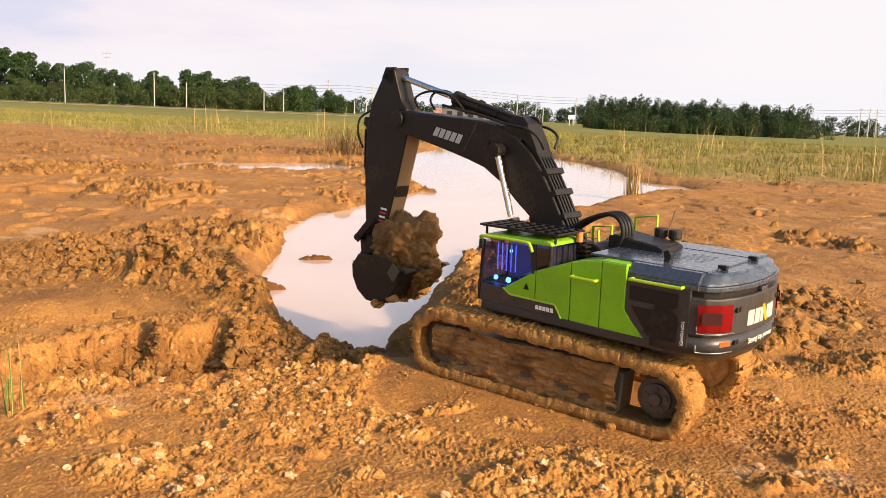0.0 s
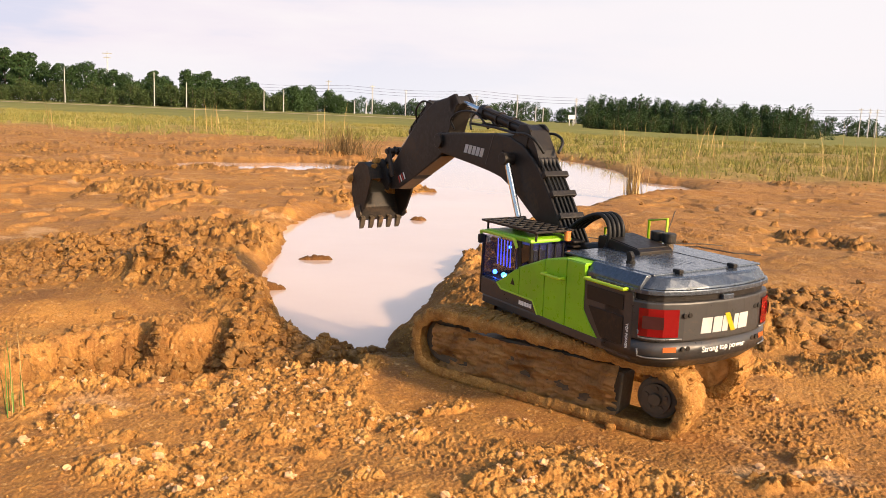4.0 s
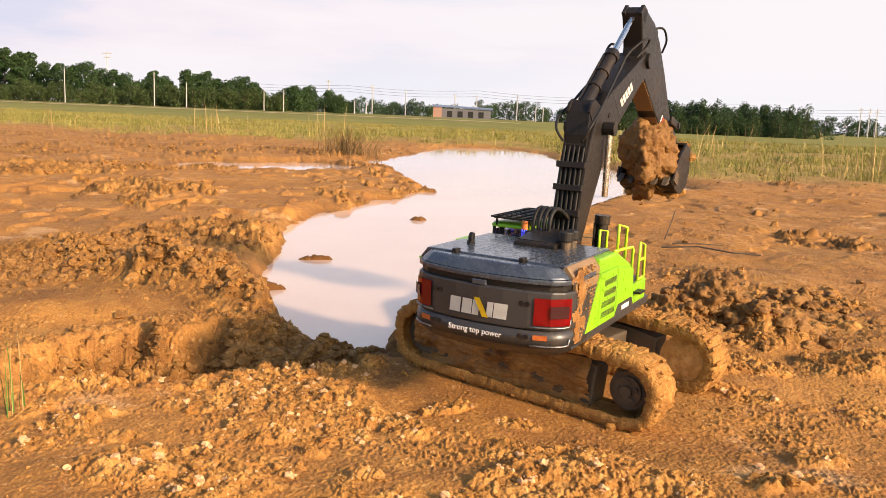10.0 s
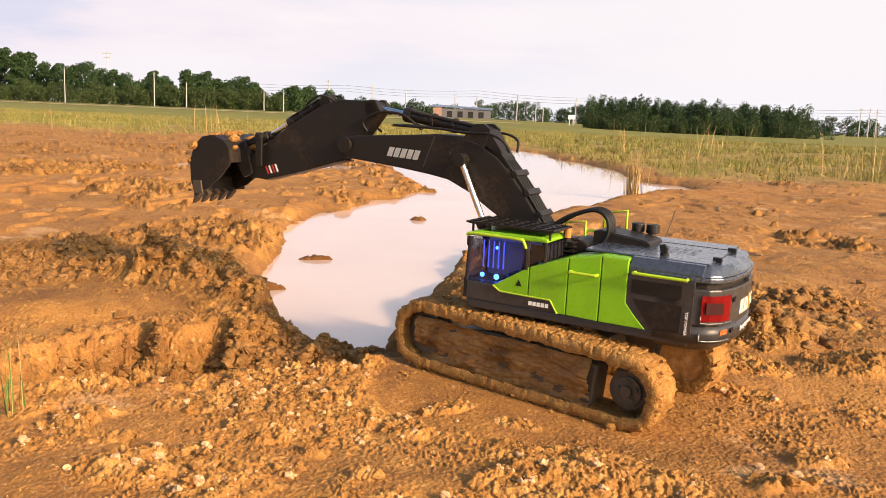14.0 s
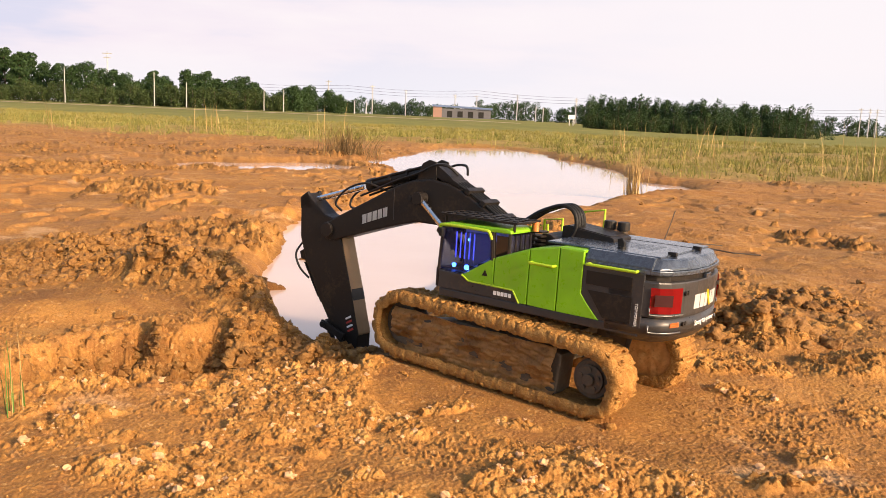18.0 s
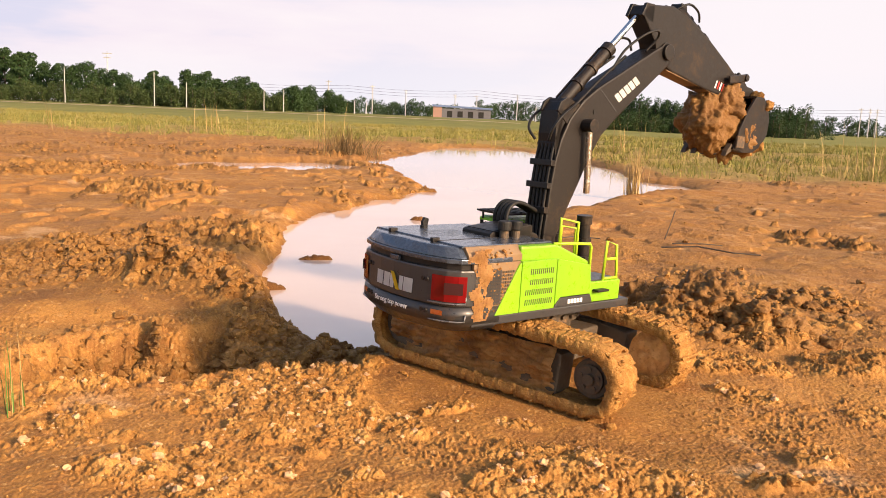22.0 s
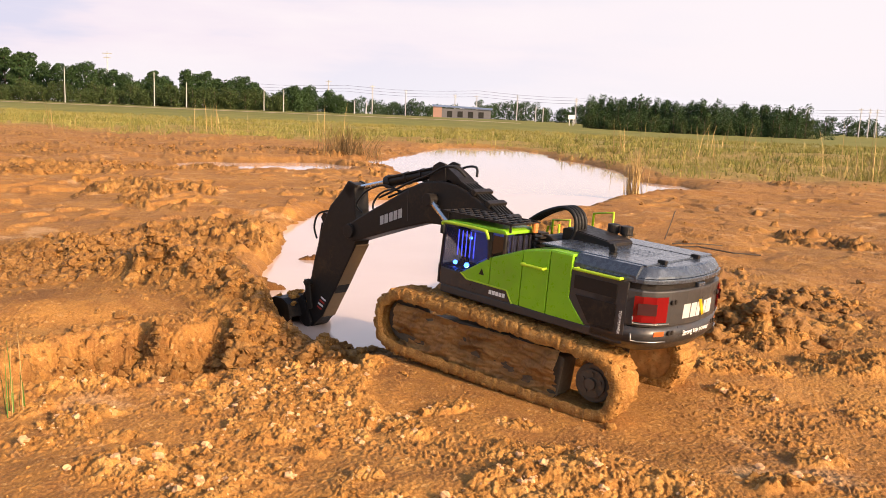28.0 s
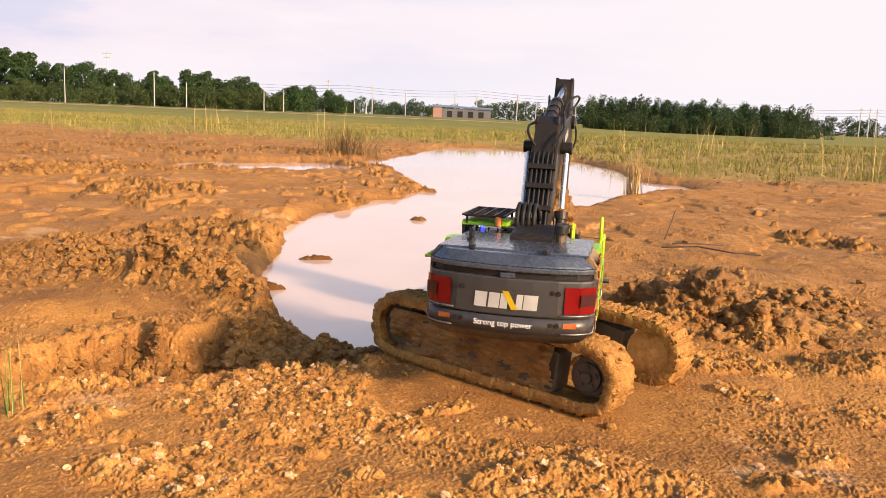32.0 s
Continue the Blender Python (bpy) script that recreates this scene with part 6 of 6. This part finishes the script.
# the arm between the known moments
STATES += [(4.0, -22, 23.0, -24), (4.5, -4.5, 17.5, -22), (5.0, -4.3, 5, -38), (15.0, 9.2, 0.5, -38), (15.5, 8.6, -5.5, -60), (16.0, 8.2, -8.5, -80),
           (26.0, -1.0, 18, -27), (26.5, -2.5, 10.5, -31), (27.0, -3.0, 4.5, -36)]
STATES.sort()
# seconds, bucket (degrees against the deck)
BUCKET = [(0, 196), (0.5, 198), (1, 206), (1.5, 222), (2, 238), (2.5, 245), (3, 266), (3.5, 285), (4.2, 320), (5.0, 345), (5.5, 335), (6, 312), (6.5, 296), (7, 280), (7.5, 250), (8, 168), (8.5, 168), (9, 174), (9.5, 188),
          (10, 226), (10.5, 226), (11, 228), (11.5, 231), (12, 242), (12.5, 274), (13, 308), (13.5, 316), (14, 332), (14.5, 348), (15.2, 345), (16, 320), (16.5, 304), (17, 288), (17.5, 270), (18, 256),
          (18.5, 238), (19, 208), (19.5, 194), (20, 202), (21, 225), (21.5, 233), (22, 247), (22.5, 251), (23, 258), (23.5, 268), (24, 276), (24.5, 278), (25, 282), (25.5, 290), (26.5, 318), (27.5, 318), (28, 312),
          (28.5, 302), (29, 288), (29.5, 272), (30, 265), (30.5, 244), (31, 168), (31.5, 168), (32, 170)]
# seconds, place, turn, pitch and roll of the undercarriage
BED = [
    (0, 0.1788, 1.0277, 0.0828, 142.79, -0.03, -1.28),
    (3.5, 0.1788, 1.0277, 0.0828, 142.79, -0.03, -1.28),
    (4.7, 0.1788, 1.0277, 0.0828, 142.79, -0.03, -1.28),
    (5.5, 0.1821, 1.0208, 0.0876, 143.30, 3.46, -1.16),
    (6, 0.1875, 1.0160, 0.0959, 143.16, 8.45, -1.55),
    (6.5, 0.1645, 1.0423, 0.0869, 142.78, 4.35, -1.28),
    (7, 0.1549, 1.0488, 0.0842, 141.77, 0.70, -0.58),
    (14.5, 0.1549, 1.0488, 0.0842, 141.77, 0.70, -0.58),
    (15.3, 0.1549, 1.0488, 0.0842, 141.77, 0.70, -0.58),
    (16.5, 0.1328, 1.0699, 0.0911, 142.04, 7.34, 0.12),
    (17, 0.1265, 1.0768, 0.0868, 141.60, 5.41, 1.07),
    (17.5, 0.1226, 1.0836, 0.0812, 140.98, 2.14, 1.69),
    (18, 0.1216, 1.0760, 0.0849, 140.41, 0.63, 1.22),
    (27.5, 0.1216, 1.0760, 0.0849, 140.41, 0.63, 1.22),
    (28, 0.1245, 1.0796, 0.0843, 140.94, 2.52, 0.64),
    (28.5, 0.1299, 1.0695, 0.0926, 141.36, 8.04, 0.24),
    (29, 0.1267, 1.0778, 0.0878, 141.44, 5.65, 0.50),
    (29.5, 0.1213, 1.0813, 0.0833, 141.15, 1.97, 0.84),
    (30, 0.1194, 1.0824, 0.0837, 140.43, -0.12, 0.97),
    (32, 0.1194, 1.0824, 0.0837, 140.43, -0.12, 0.97),
]


def glide(rows, col, t):
    """Monotone cubic through the rows' column."""
    xs, ys = [r[0] for r in rows], [r[col] for r in rows]
    if t <= xs[0]:
        return ys[0]
    if t >= xs[-1]:
        return ys[-1]
    i = max(k for k in range(len(xs)) if xs[k] <= t)
    h = [b - a for a, b in zip(xs, xs[1:])]
    d = [(b - a) / c for a, b, c in zip(ys, ys[1:], h)]

    def slope(k):
        if k == 0 or k == len(xs) - 1 or d[k - 1] * d[k] <= 0:
            return 0.0
        w1, w2 = 2 * h[k] + h[k - 1], h[k] + 2 * h[k - 1]
        return (w1 + w2) / (w1 / d[k - 1] + w2 / d[k])

    s = (t - xs[i]) / h[i]
    m0, m1 = slope(i) * h[i], slope(i + 1) * h[i]
    return (2 * s ** 3 - 3 * s * s + 1) * ys[i] + (s ** 3 - 2 * s * s + s) * m0 + (3 * s * s - 2 * s ** 3) * ys[i + 1] + (s ** 3 - s * s) * m1


def aim(a, b):
    """A pose at a whose x axis points at b, both in one upright plane."""
    d = b - a
    return Matrix.Translation(a) @ Matrix.Rotation(-math.atan2(d.z, d.x), 4, "Y")


def tilt(deg):
    return Matrix.Rotation(radians(-deg), 4, "Y")


def arm_pose(t):
    """All moving parts of the machine at t: its own pose in the world, and its parts' in its space."""
    x, y, z, yaw, pitch, roll = (glide(BED, k, t) for k in range(1, 7))
    base = Matrix.Translation((x, y, z)) @ Matrix.Rotation(radians(yaw), 4, "Z") @ tilt(pitch) @ Matrix.Rotation(radians(roll), 4, "X")
    slew, boom, stick = (glide(STATES, k, t) for k in (1, 2, 3))
    deck = Matrix.Rotation(radians(slew), 4, "Z")
    mb = Matrix.Translation(BOOM_PIVOT) @ tilt(boom)
    ms = mb @ Matrix.Translation((BOOM_LEN, 0, 0)) @ tilt(stick - boom)
    mk = ms @ Matrix.Translation(BUCKET_PIN) @ tilt(glide(BUCKET, 1, t) - stick)
    p = dict(boom=mb, stick=ms, bucket=mk)
    pin = mb @ BOOM_PIN
    foot = BOOM_FOOT
    for s, k in ((1, "l"), (-1, "r")):
        off = Matrix.Translation((0, s * 0.0275, 0))
        p["bc_" + k] = off @ aim(foot, pin)
        p["br_" + k] = off @ Matrix.Translation(pin) @ aim(foot, pin).to_3x3().to_4x4()
    a, b = mb @ STICK_BASE, ms @ STICK_ROD
    p["sc"], p["sr"] = aim(a, b), Matrix.Translation(b) @ aim(a, b).to_3x3().to_4x4()
    # four-bar: guide link on the stick, push link to the bucket
    f, q = ms @ LINK_FOOT, mk @ BUCKET_LINK
    d = q - f
    dist = min(max(d.length, 0.010), LINK_LEN + 0.0395)
    along = (LINK_LEN ** 2 - 0.040 ** 2 + dist ** 2) / (2 * dist)
    high = math.sqrt(max(LINK_LEN ** 2 - along ** 2, 0))
    u = d.normalized()
    n = Vector((-u.z, 0, u.x))
    out = (ms.to_3x3() @ Vector((0.3, 0, 1)))
    if n.dot(out) < 0:
        n = -n
    j = f + u * along + n * high
    p["guide"], p["push"] = aim(f, j), aim(j, q)
    c = ms @ BUCKET_BASE
    p["kc"], p["kr"] = aim(c, j), Matrix.Translation(j) @ aim(c, j).to_3x3().to_4x4()
    return base, deck, {k: deck @ m for k, m in p.items()}


def motions():
    times = [k / 10 for k in range(321)]
    poses = [arm_pose(t) for t in times]
    walk(excavator, [(t, p[0]) for t, p in zip(times, poses)])
    walk(upper_body, [(t, p[1]) for t, p in zip(times, poses)])
    for key, ob in arm.items():
        walk(ob, [(t, p[2][key]) for t, p in zip(times, poses)])
    for ob, dug, shed, landed, still in LOADS:
        rows = []
        end = landed
        hold = lambda t: (lambda q: q[0] @ q[2]["bucket"])(arm_pose(t)) @ still
        if shed < 32:
            # it drops nearly straight down
            p = hold(shed).translation.lerp(landed.translation, 0.35)
            end = Matrix.LocRotScale(Vector((p.x, p.y, height(p.x, p.y) - 0.004)), landed.to_quaternion(), None)
        for t in times:
            if t < dug:
                m = Matrix.Translation((0, 0, -0.09 * min((dug - t) / 0.5, 1.0))) @ hold(dug)
            elif t <= shed:
                m = hold(t)
            else:
                start = hold(shed)
                k = min((t - shed) / 0.45, 1.0)
                place = start.translation.lerp(end.translation, k)
                place.z = start.translation.z + (end.translation.z - start.translation.z) * k * k
                m = Matrix.LocRotScale(place, start.to_quaternion().slerp(end.to_quaternion(), k), None)
            rows.append((t, m))
        walk(ob, rows)


motions()
